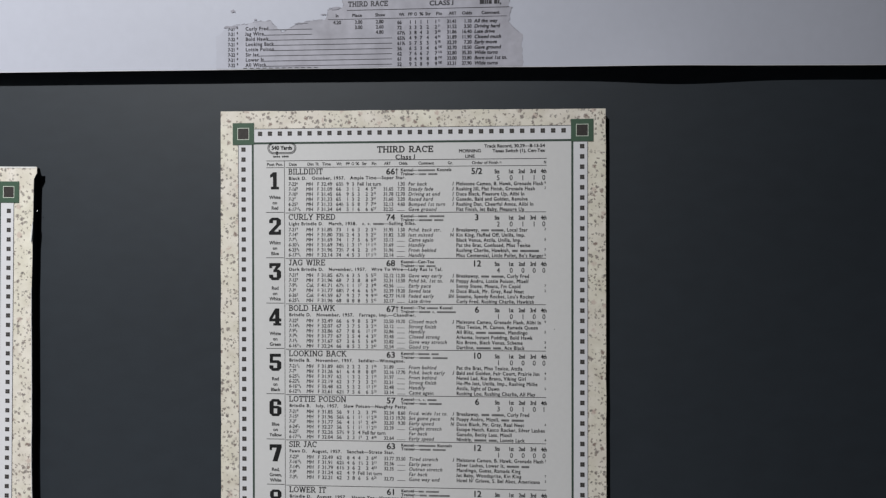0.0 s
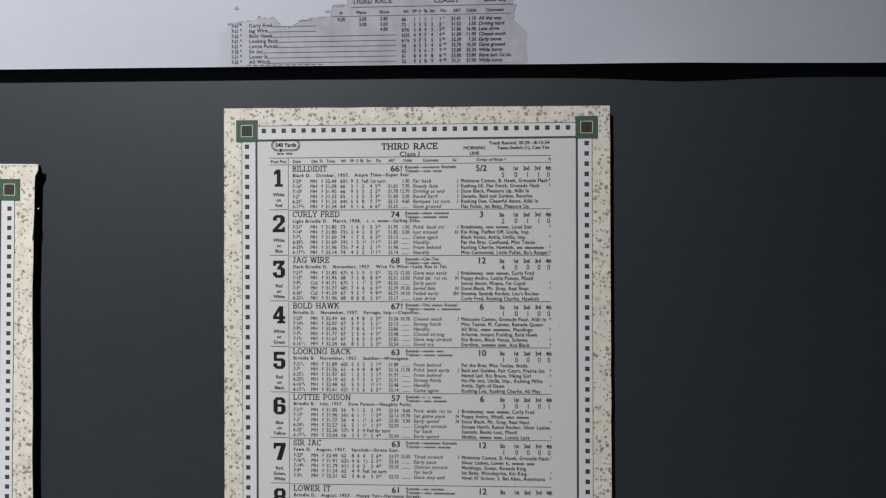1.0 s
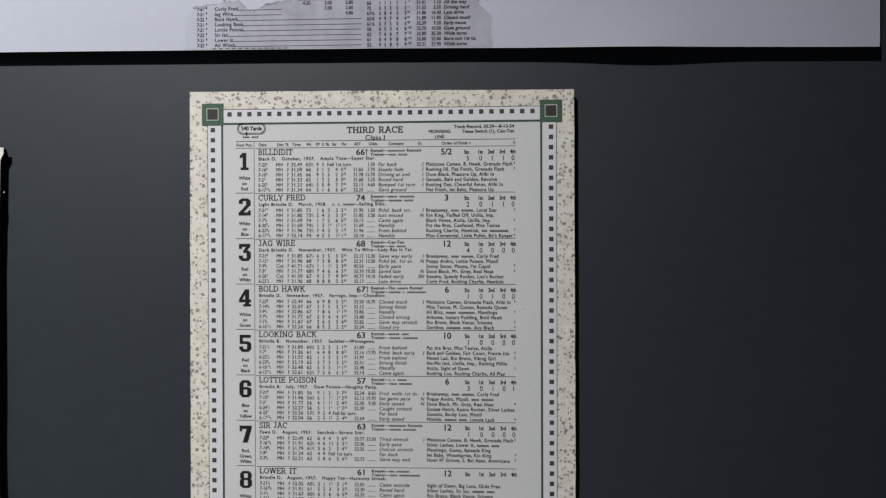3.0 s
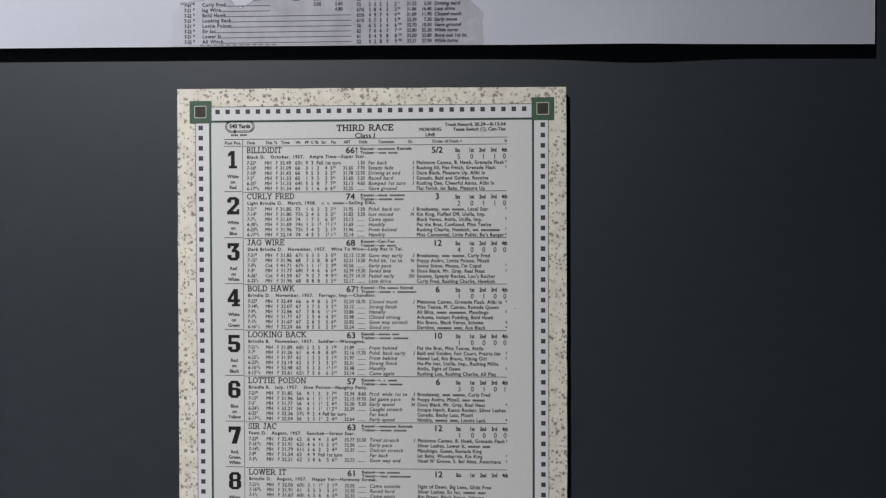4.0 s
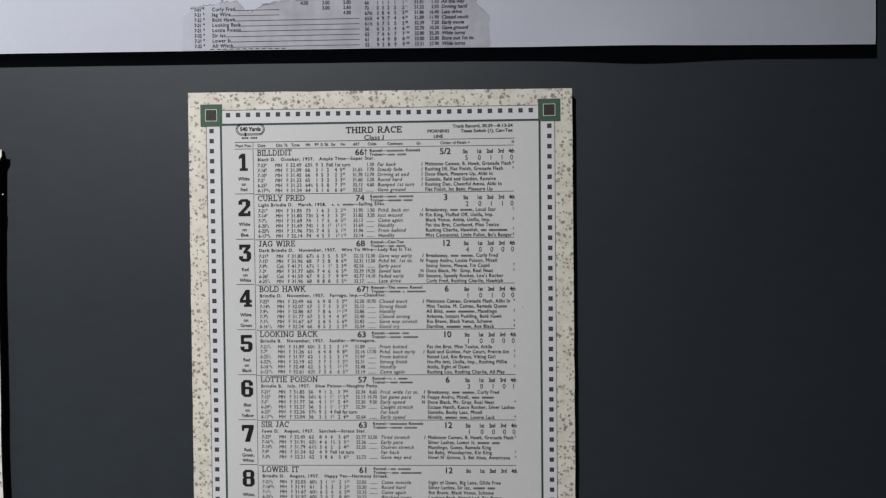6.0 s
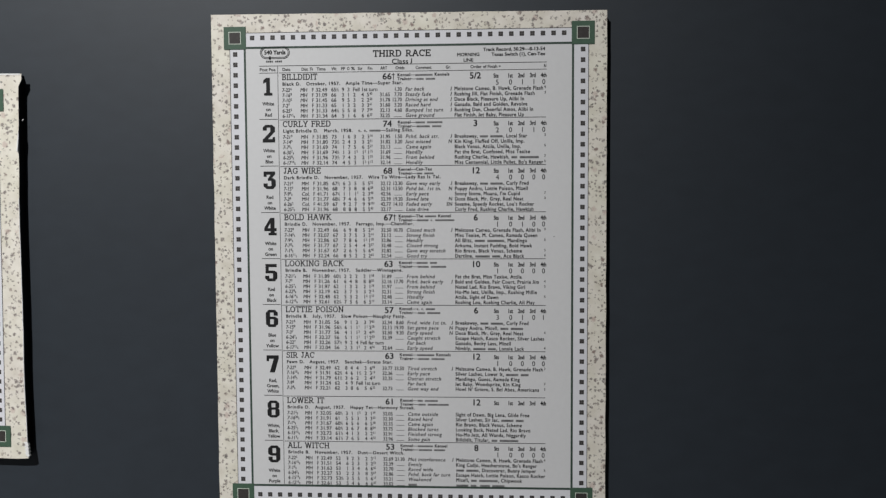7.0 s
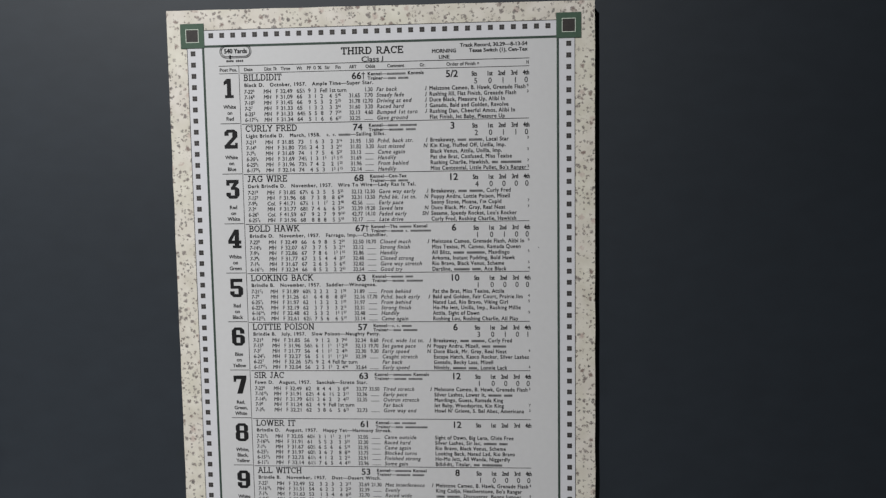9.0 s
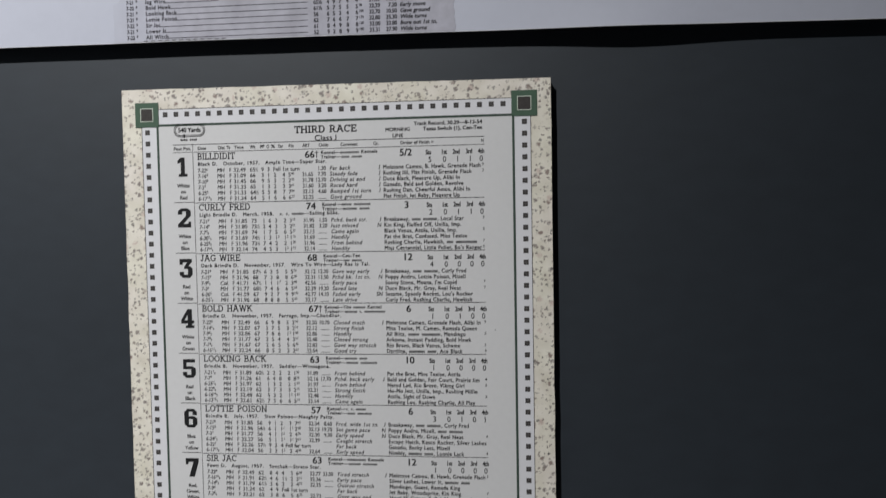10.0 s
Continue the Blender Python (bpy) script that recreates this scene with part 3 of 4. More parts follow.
# past races: date, track, distance, time, weight, post, off, quarter, stretch, finish, winner's time, odds, comment, grade, order of finish
ENTRIES = [
    ("1", "BILLDIDIT", "66+", "5/2", "50110", "Black D.   October, 1957.   Ample Time—Super Star.", "Kennel—######### Kennels", "Trainer—#### #####", "White|on|Red", """
7-22 MH F 32.49 65% 9 3 Fell_1st_turn . . - 1.30 Far_back J Melstone Cameo, B. Hawk, Grenade Flash
7-16 MH F 31.09 66 3 1 2 4 5 31.65 7.70 Steady_fade J Rushing Jill, Flat Finish, Grenade Flash
7-10 MH F 31.45 66 9 5 3 2 2 31.78 12.70 Driving_at_end J Duce Black, Pleasure Up, Alibi In
7-2 MH F 31.33 65 1 3 2 3 3 31.60 3.20 Raced_hard J Ganado, Bald and Golden, Revolve
6-25 MH F 31.33 64% 5 5 8 7 7 32.13 4.60 Bumped_1st_turn J Rushing Dan, Cheerful Amos, Alibi In
6-17 MH F 31.34 64 5 1 6 6 6 32.25 * Gave_ground . Flat Finish, Jet Baby, Pleasure Up"""),
    ("2", "CURLY FRED", "74", "3", "20110", "Light Brindle D.   March, 1958.   #. #. #####—Sailing Silks.", "Kennel—##### ########", "Trainer—####### #####", "White|on|Blue", """
7-21 MH F 31.85 73 1 6 3 2 3 31.95 1.50 Pchd._back_str. J Breakaway, #### ######, Local Star
7-14 MH F 31.80 73% 2 4 3 3 2 31.82 3.20 Just_missed N Kin King, Fluffed Off, Unilla, Imp.
7-7 MH F 31.69 74 1 7 5 6 5 33.13 * Came_again . Black Venus, Attila, Unilla, Imp.
6-30 MH F 31.69 74% 1 3 1 1 1 31.69 * Handily . Pat the Brat, Confused, Miss Texise
6-25 MH F 31.96 73% 7 4 2 2 1 31.96 * From_behind . Rushing Charlie, Hawkish, ### #########
6-17 MH F 32.14 74 4 5 3 1 1 32.14 * Handily . Miss Centennial, Little Pullet, Bo's Ranger"""),
    ("3", "JAG WIRE", "68", "12", "40000", "Dark Brindle D.   November, 1957.   Wire To Wire—Lady Ras Is Tal.", "Kennel—Cen-Tex", "Trainer—### #####", "Red|on|White", """
7-21 MH F 31.85 67% 6 3 5 5 5 32.12 12.30 Gave_way_early J Breakaway, #### ######, Curly Fred
7-15 MH F 31.96 68 7 3 8 8 6 32.31 13.50 Pchd_bk._1st_tn. N Poppy Andru, Lottie Poison, Mizell
7-9 Col. F 41.71 67% 1 1 1 2 3 42.56 * Early_pace . Sonny Stone, Moana, I'm Cupid
7-3 MH F 31.77 68% 7 4 6 6 5 32.39 19.20 Saved_late N Duce Black, Mr. Gray, Real Neat
6-26 Col. F 41.59 67 9 2 7 9 9 42.77 14.10 Faded_early SN Sesame, Speedy Rocket, Lou's Rocker
6-25 MH F 31.96 68 8 8 8 5 5 32.17 * Late_drive . Curly Fred, Rushing Charlie, Hawkish"""),
    ("4", "BOLD HAWK", "67+", "6", "10100", "Brindle D.   November, 1957.   Farrago, Imp.—Chandlier.", "Kennel—The ###### Kennel", "Trainer—###### #. ##########", "White|on|Green", """
7-22 MH F 32.49 66 6 9 8 5 2 32.50 10.70 Closed_much J Melstone Cameo, Grenade Flash, Alibi In
7-14 MH F 32.07 67 3 7 5 3 2 32.12 * Strong_finish . Miss Texise, M. Cameo, Ramada Queen
7-9 MH F 32.86 67 7 8 6 1 1 32.86 * Handily . All Blitz, ##### ########, Mandingo
7-7 MH F 31.77 67 2 5 4 4 3 32.48 * Closed_strong . Arkoma, Instant Pudding, Bold Hawk
7-1 MH F 31.67 67 2 6 5 5 6 32.82 * Gave_way_stretch . Rio Bravo, Black Venus, Scheme
6-16 MH F 32.24 66 8 5 2 2 2 32.54 * Good_try . Dartline, ####### ####, Ace Black"""),
    ("5", "LOOKING BACK", "63", "10", "10000", "Brindle B.   November, 1957.   Saddler—Winnagene.", "Kennel—###### ####", "Trainer—###### ########", "Red|on|Black", """
7-21 MH F 31.89 60% 2 2 2 2 1 31.89 * From_behind . Pat the Brat, Miss Texise, Attila
7-7 MH F 31.26 61 6 4 8 8 8 32.16 17.70 Pchd._back_early J Bald and Golden, Fair Court, Prairie Jim
6-25 MH F 31.97 62 1 3 2 2 1 31.97 * From_behind . Nated Lad, Rio Bravo, Viking Girl
6-22 MH F 32.19 62 3 7 3 3 2 32.31 * Strong_finish . Ho-Mo Jett, Unilla, Imp., Rushing Millie
6-16 MH F 32.48 62 5 3 2 1 1 32.48 * Handily . Attila, Sight of Dawn
6-12 MH F 32.61 62% 7 5 6 6 5 33.14 * Came_again . Rushing Lou, Rushing Charlie, All Play"""),
    ("6", "LOTTIE POISON", "57", "6", "30101", "Brindle B.   July, 1957.   Slow Poison—Naughty Patty.", "Kennel—#. #. #####", "Trainer—#### #######", "Blue|on|Yellow", """
7-21 MH F 31.85 56 9 1 2 3 7 32.34 8.60 Frcd._wide_1st_tn. J Breakaway, #### ######, Curly Fred
7-15 MH F 31.96 56% 6 1 1 1 2 32.13 19.70 Set_game_pace N Poppy Andru, Mizell, #### ######
7-3 MH F 31.77 56 4 1 1 2 4 32.30 9.30 Early_speed N Duce Black, Mr. Gray, Real Neat
6-24 MH F 32.27 56 5 1 1 1 2 32.39 * Caught_stretch . Escape Hatch, Kasco Rocker, Silver Lashes
6-22 MH F 32.26 57% 9 2 4 Fell_far_turn . - - Far_back . Ganado, Becky Lass, Mizell
6-17 MH F 32.04 56 2 3 1 2 4 32.64 * Early_speed . Nimbly, ###### ####, Lonnie Lack"""),
    ("7", "SIR JAC", "63", "12", "10000", "Fawn D.   August, 1957.   Sanchak—Strato Star.", "Kennel—######### Kennels", "Trainer—###### #######", "Red,|Green,|White", """
7-22 MH F 32.49 62 8 4 4 3 6 33.77 33.50 Tired_stretch J Melstone Cameo, B. Hawk, Grenade Flash
7-16 MH F 31.91 62% 4 6 1% 2 3 32.36 * Early_pace . Silver Lashes, Lower It, ###### ####
7-14 MH F 31.79 61% 3 6 2 2 4 32.35 * Outrun_stretch . Mandingo, Guess, Ramada King
7-9 MH F 31.24 62 4 9 Fell_1st_turn . . - - Far_back . Jet Baby, Woodsprite, Kin King
7-3 MH F 32.21 62 3 8 6 5 6 32.73 * Gave_way_end . Howl N' Grieve, S. Bel Abes, Americana"""),
    ("8", "LOWER IT", "61", "12", "     ", "Brindle D.   August, 1957.   Happy Yet—Harmony Streak.", "Kennel—### #######", "Trainer—#### ###########", "White,|Black,|Yellow", """
7-21 MH F 32.05 60% 3 1 1 2 1 32.05 * Came_outside . Sight of Dawn, Big Lena, Glide Free
7-16 MH F 31.91 61 5 5 3 3 3 32.30 * Raced_hard . Silver Lashes, Sir Jac, ###### ####
7-1 MH F 31.67 60% 6 5 6 6 5 32.35 * Came_again . Rio Bravo, Black Venus, Scheme
6-25 MH F 31.97 60% 3 6 7 8 8 33.75 * Blocked_turns . Looking Back, Nated Lad, Rio Bravo
6-15 MH F 32.73 61% 4 1 2 2 2 32.91 * Finished_strong . Ho-Mo Jett, All Wanda, Niggardly
6-11 MH F 33.14 61% 7 6 5 4 4 33.96 * Some_gain . Billdidit, Titular, ### #########"""),
    ("9", "ALL WITCH", "53", "8", "10000", "Brindle B.   November, 1957.   Dust—Desert Witch.", "Kennel—######## Kennel", "Trainer—####### ######", "White|on|Purple", """
7-22 MH F 32.49 52 3 2 3 2 3 32.69 21.30 Met_interference J Melstone Cameo, B. Hawk, Grenade Flash
7-16 MH F 31.51 54 6 2 3 3 2 32.39 * Evenly . King Cadjo, Heatherstone, Bo's Ranger
7-1 MH F 31.63 53 1 3 4 6 6 32.70 * Raced_wide . #### ######, Discoverer, Bunny Jumper
6-24 MH F 32.27 53 2 2 3 8 5 32.86 * Pchd._back_far_turn . Escape Hatch, Lottie Poison, Kasco Rocker
6-15 MH F 32.73 53% 3 5 5 5 6 33.21 * Weakened . Mizell, ### #########, Chipwook
6-12 MH F 32.61 53 5 4 6 6 6 33.02 * #### . ###### ###, ##### ######"""),
]
# heavy slab numerals: bars as x0, z0, x1, z1 with cut corners (a b c d from the lower left, anticlockwise), and free shapes
BARS = {"1": "0.30,0,0.66,1, 0.10,0,0.88,0.15,",
        "2": "0,0,1,0.19, 0.14,0.84,0.86,1,cd 0.62,0.58,1,0.93,c 0.02,0.68,0.34,0.93,d 0.80,0.17,1,0.30,",
        "3": "0.02,0.82,0.96,1, 0.02,0.70,0.26,0.86, 0.36,0.47,0.90,0.62,c 0.64,0.10,1,0.56,bc 0.14,0,0.88,0.17,ab 0,0.09,0.34,0.32,a",
        "4": "0.50,0,0.84,1, 0,0.24,1,0.41, 0.34,0,1,0.14,",
        "5": "0.04,0.82,0.96,1, 0.04,0.46,0.30,0.88, 0.04,0.46,0.88,0.62,c 0.64,0.10,1,0.56,bc 0.14,0,0.88,0.17,ab 0,0.09,0.34,0.32,a",
        "6": "0,0.10,0.35,0.90,ad 0.14,0.84,0.86,1,cd 0.64,0.66,0.98,0.91,c 0.20,0.45,0.88,0.60,c 0.64,0.10,1,0.55,bc 0.14,0,0.86,0.16,ab",
        "7": "0,0.80,1,1, 0,0.66,0.20,0.82,",
        "8": "0.02,0.53,0.34,0.92,ad 0.66,0.53,0.98,0.92,bc 0.14,0.85,0.86,1,cd 0.16,0.46,0.84,0.60, 0,0.08,0.35,0.53,ad 0.65,0.08,1,0.53,bc 0.14,0,0.86,0.15,ab"}
SHAPES = {"1": [((0.30, 1), (0.02, 0.84), (0.02, 0.68), (0.34, 0.76))], "2": [((0.64, 0.62), (1, 0.62), (0.40, 0.17), (0.02, 0.17))], "3": [((0.60, 0.83), (0.96, 0.83), (0.62, 0.58), (0.36, 0.58))],
          "4": [((0.50, 1), (0, 0.42), (0.24, 0.38), (0.52, 0.72))], "7": [((0.60, 0.82), (1, 0.82), (0.66, 0), (0.24, 0))]}


def numeral(p, ch, x, z, w, h):
    turn = ch == "9"
    loops = [list(pts) for pts in SHAPES.get(ch, ())]
    for bar in BARS["6" if turn else ch].split(" "):
        *box4, cut = bar.split(",")
        x0, z0, x1, z1 = (float(v) for v in box4)
        c = 0.13
        pts = []
        for name, cx, cz, sx, sz in (("a", x0, z0, 1, 1), ("b", x1, z0, -1, 1), ("c", x1, z1, -1, -1), ("d", x0, z1, 1, -1)):
            if name in cut:
                k = [(cx, cz + sz * c * 0.72), (cx + sx * c * 0.3, cz + sz * c * 0.22), (cx + sx * c, cz)]
                pts += k if name in "ac" else k[::-1]
            else:
                pts.append((cx, cz))
        loops.append(pts)
    pts, polys = merged(loops)
    p.add([(x + (1 - a if turn else a) * w, z + (1 - b if turn else b) * h) for a, b in pts], polys)


WIDE = {"BILLDIDIT": 0.0458, "CURLY FRED": 0.0622, "JAG WIRE": 0.0487, "BOLD HAWK": 0.0617, "LOOKING BACK": 0.0767, "LOTTIE POISON": 0.0759, "SIR JAC": 0.0371, "LOWER IT": 0.0492, "ALL WITCH": 0.0550}
rng = random.Random(4)
for k, (post, name, weight, line, record, breeding, kennel, trainer, colours, races) in enumerate(ENTRIES):
    top = TOPRULE - PITCH * k
    p = fresh()
    numeral(p, post, -0.1857 if post != "1" else -0.1842, top - 0.0284, 0.0160 if post != "1" else 0.0136, 0.0224)
    p.build("post_number", INK, page, "heavy black post number")
    p = fresh()
    p.slab(name, -0.1596, top - 0.0053, 0.0077, WIDE[name], 0.162)
    p.build("dog_name", INK, page, "slab-serif dog name")
    p = fresh()
    wide = weight.replace("+", "")
    p.text(wide, -0.0312, top - 0.0062, 0.0075, "l", heavy=0.024, fit=0.0118)
    if "+" in weight:
        p.rect(-0.0176, top - 0.0104, -0.0167, top - 0.0022)
        p.rect(-0.0192, top - 0.0046, -0.0151, top - 0.0038, 0.00003)
    p.build("weight", INK, page)
    p = fresh()
    p.text(line, 0.0862, top - 0.0066, 0.0076, "c", heavy=0.024, stretch=1.02)
    p.build("morning_price", INK, page)
    p = fresh()
    p.text(breeding, -0.1592, top - 0.0141, 0.0040, "l", heavy=0.036, stretch=0.98, gap=0.15)
    p.build("breeding_line", INK, page)
    p = fresh()
    p.text(kennel, -0.0122, top - 0.0044, 0.0037, "l", heavy=0.038, stretch=0.98, gap=0.08)
    p.build("kennel_line", INK, page)
    p = fresh()
    p.text(trainer, -0.0122, top - 0.0094, 0.0037, "l", heavy=0.038, stretch=0.98, gap=0.08)
    p.build("trainer_line", INK, page)
    p = fresh()
    for word, x in (("Sts", 0.1122), ("1st", 0.1299), ("2nd", 0.1437), ("3rd", 0.1581), ("4th", 0.1718)):
        p.text(word, x, top - 0.0072, 0.0051, "c", heavy=0.034, stretch=0.72)
    for c, x in zip(record, (0.1138, 0.1303, 0.1452, 0.1595, 0.1718)):
        p.text(c, x, top - 0.0154, 0.0062, "c", stretch=0.90, heavy=0.010)
    p.build("record", INK, page)
    p = fresh()
    for i, word in enumerate(colours.split("|")):
        p.text(word, -0.1777, top - 0.0388 - 0.0070 * i, 0.0042, "c", heavy=0.030, stretch=0.95)
    p.build("blanket_colour", GREYINK, page)
    for i, race in enumerate(races.strip().split("\n")):
        p = fresh(0.004)
        f = race.split(" ", 14)
        if len(f) < 15:
            f = (race + " .").split(" ", 14)
        date, course, dist, time_, wt, pp, off, quarter, stretch, fin, art, odds, comment, grade, order = f
        z = top - 0.0223 - 0.00658 * i
        H, W = 0.0045, 0.021
        p.text(date, -0.1598, z, H, "l", stretch=0.86, slant=0.12, heavy=W)
        raised = str(rng.choice((5, 6, 7, 8, 8, 8, 9))) if int(date[2:]) not in (12, 15, 16, 17, 26) or odds != "*" else str(rng.randint(10, 20))
        pen = -0.1594 + p.width(date, H, 0.86)
        pen += p.text(raised, pen, z + 0.0012, 0.0029, "l", stretch=0.85, heavy=0.02)
        if odds == "*":
            p.text("s", pen, z - 0.0004, 0.0036, "l", stretch=0.85, heavy=0.02)
        p.text(course, -0.1365, z, H, "l", stretch=0.92, slant=0.12, heavy=W)
        p.build("race_date", FINEINK, page)
        p = fresh(0.004)
        p.text(dist, -0.1215, z, H, "l", stretch=0.80, heavy=W)
        p.text(time_, -0.1165, z, H, "l", stretch=1.02, heavy=W)
        p.text(wt.replace("%", ""), -0.0968, z, H, "l", stretch=1.02, heavy=W)
        if "%" in wt:
            p.text("½", -0.0901, z, H, "l", stretch=0.62, heavy=0.014)
        p.build("race_time", FINEINK, page)
        p = fresh(0.004)
        if quarter.startswith("Fell"):
            p.text(pp, -0.0815, z, H, "c", stretch=0.95, heavy=W)
            p.text(off, -0.0745, z, H, "c", stretch=0.95, heavy=W)
            p.text(quarter.replace("_", " "), -0.0690, z, H, "l", stretch=0.98, heavy=W)
        else:
            p.text(pp, -0.0815, z, H, "c", stretch=0.95, heavy=W)
            p.text(off, -0.0745, z, H, "c", stretch=0.95, heavy=W)
            p.text(quarter.replace("%", ""), -0.0670, z, H, "c", stretch=0.95, heavy=W)
            if "%" in quarter:
                p.text("½", -0.0652, z, H, "l", stretch=0.62, heavy=0.014)
            elif quarter == "1":
                p.text(rng.choice("1257"), -0.0652, z + 0.0012, 0.0029, "l", stretch=0.85, heavy=0.02)
            if stretch.startswith("Fell"):
                p.text(stretch.replace("_", " "), -0.0630, z, H, "l", stretch=0.98, heavy=W)
            else:
                p.text(stretch, -0.0565, z, H, "c", stretch=0.95, heavy=W)
                p.text(fin, -0.0512, z, H, "l", stretch=0.95, heavy=W)
                p.text(str(rng.randint(10, 70) if fin != "9" else rng.randint(100, 118)), -0.0478, z + 0.0012, 0.0029, "l", stretch=0.85, heavy=0.02)
                if stretch == "1":
                    p.text(rng.choice("12"), -0.0547, z + 0.0012, 0.0029, "l", stretch=0.85, heavy=0.02)
        p.build("race_position", FINEINK, page)
        p = fresh(0.004)
        if art[0].isdigit():
            p.text(art, -0.0216, z, H, "r", stretch=0.90, heavy=W)
        if odds == "*":
            p.rect(-0.0172, z - 0.0021, -0.0070, z - 0.0016)
        elif odds != "-":
            p.text(odds, -0.0066, z, H, "r", stretch=0.86, heavy=W)
        p.build("price_figure", FINEINK, page)
        p = fresh(0.004)
        p.text(comment.replace("_", " "), -0.0025, z, H, "l", stretch=0.92, slant=0.22, gap=0.11, heavy=W)
        p.build("race_comment", FINEINK, page)
        p = fresh(0.004)
        if grade != ".":
            p.text(grade, 0.0563, z, H, "r", stretch=0.90, slant=0.15, heavy=W)
            p.build("race_grade", GREYINK, page)
            p = fresh(0.004)
        p.text(order, 0.0597, z, H, "l", stretch=0.858, gap=0.10, heavy=0.031)
        p.build("race_order", GREYINK, page)
        if rng.random() < 0.4:
            p = fresh(0.004)
            p.text(rng.choice("345789"), 0.1735, z + 0.0010, 0.0029, "c", heavy=0.02)
            p.build("footnote_mark", GREYINK, page)

speck = fresh()
speck.add([(0.1850 + 0.0007 * math.cos(k), 1.3950 + 0.0005 * math.sin(k)) for k in range(6)], [tuple(range(6))])
speck.build("speck", GREYINK, page, "tiny dark speck")

# ---- neighbouring board, tilted a little, with a worn edge ----
side = tagged(new("side_board"), "speckled cream printed board with a chipped edge, hung slightly crooked", "wall board", "speckled wall boards")
SIDE_W, SIDE_H = 0.460, 0.5070


def worn(u):
    """The lifted corner at the top and the slight hollow below it."""
    return 0.0044 * math.exp(-((u / 0.026) ** 6)) - 0.0018 * math.exp(-(((u - 0.33) / 0.20) ** 2)) + 0.0035 * max(0.0, u - 0.80) / 0.20


face = (edge_points((-SIDE_W, -SIDE_H), (-SIDE_W, 0), 5.0) + edge_points((-SIDE_W, 0), (0.0030, 0), 6.0, 0.0004)
        + edge_points((0, 0), (0, -SIDE_H), 7.0, 0.0005, 0.008, worn) + [(0.0035, -SIDE_H + 0.0008)] + edge_points((0, -SIDE_H), (-SIDE_W, -SIDE_H), 8.0)[1:])
slab("printed_face", face, FACE, FACE + 0.0009, STONE, side, "speckled cream printed face", CORE)
slab("backing", [(min(x, 0.0) * 0.996 - 0.0005, z * 0.997 - 0.0005) for x, z in face], FACE + 0.0009, 0.0, BLACK, side, "black board backing")
border(side, -SIDE_W + 0.0360, -0.0343, -0.4768, -0.0340, FACE, 26, 32, -SIDE_W + 0.0590, -0.0592, 0.01353, 0.01275)
rim_strip = Print(lambda x, z: FACE - 0.0004)
rim_strip.rect(-SIDE_W, -0.0017, 0.0026, 0.0001)
rim_strip.build("bare_edge", CORE, side, "bare white paper along the top edge")
edge = [(x, z) for x, z in face if x > -0.01 and -0.488 < z < -0.16]
slab("bare_side", edge + [(x - 0.0007, z) for x, z in edge[::-1]], FACE - 0.0005, FACE, CORE, side, "bare white paper along the cut side")
slab("torn_flap", [(-0.0034, -0.0985), (-0.0026, -0.0890), (-0.0014, -0.0790), (-0.0004, -0.0735), (-0.0002, -0.0800), (-0.0010, -0.0900), (-0.0020, -0.1010)], FACE - 0.0016, FACE - 0.0004, CORE, side, "white torn curl of paper")
fleck = Print(lambda x, z: FACE + 0.0040)
fleck.add([(0.0016, -0.0600), (0.0034, -0.0590), (0.0036, -0.0578), (0.0022, -0.0582)], [(0, 1, 2, 3)])
fleck.build("torn_fleck", CORE, side, "small white fleck of torn paper")
for i in range(4):
    x0, z0 = 0.0006 + 0.0005 * i, -0.4835 - 0.0046 * i
    slab("paper_ply", [(x0 - 0.0030, z0 - 0.0010), (x0 + 0.0012, z0), (x0 + 0.0034, z0 - 0.0052), (x0 + 0.0008, z0 - 0.0068)], FACE - 0.0004 - 0.0003 * i, FACE + 0.0030, CORE, side, "split white paper layer")
side.matrix_world = pose(-0.5055, 0, 1.6085, 0, 0.75, 0)

# ---- banner above ----
BAN = -0.0170


def banner_front(x, z):
    low = math.exp(-max(0.0, z - 1.73) / 0.035)
    return BAN - low * (0.0055 * math.exp(-(((x - 0.335) / 0.085) ** 2)))


def banner_bottom(x):
    return 1.7313 - 0.0100 * max(0.0, x) - 0.0040 * max(0.0, x - 0.35) - 0.0052 * min(x, 0.0) - 0.0007 * math.exp(-(((x - 0.33) / 0.09) ** 2)) + wobble(x, 0.0, 0.0004, 9, 11.0)


banner = tagged(new("title_banner"), "long white banner board printed with a torn race clipping", "banner")
LEFT, RIGHT, TOP = -1.30, 0.6300, 2.25


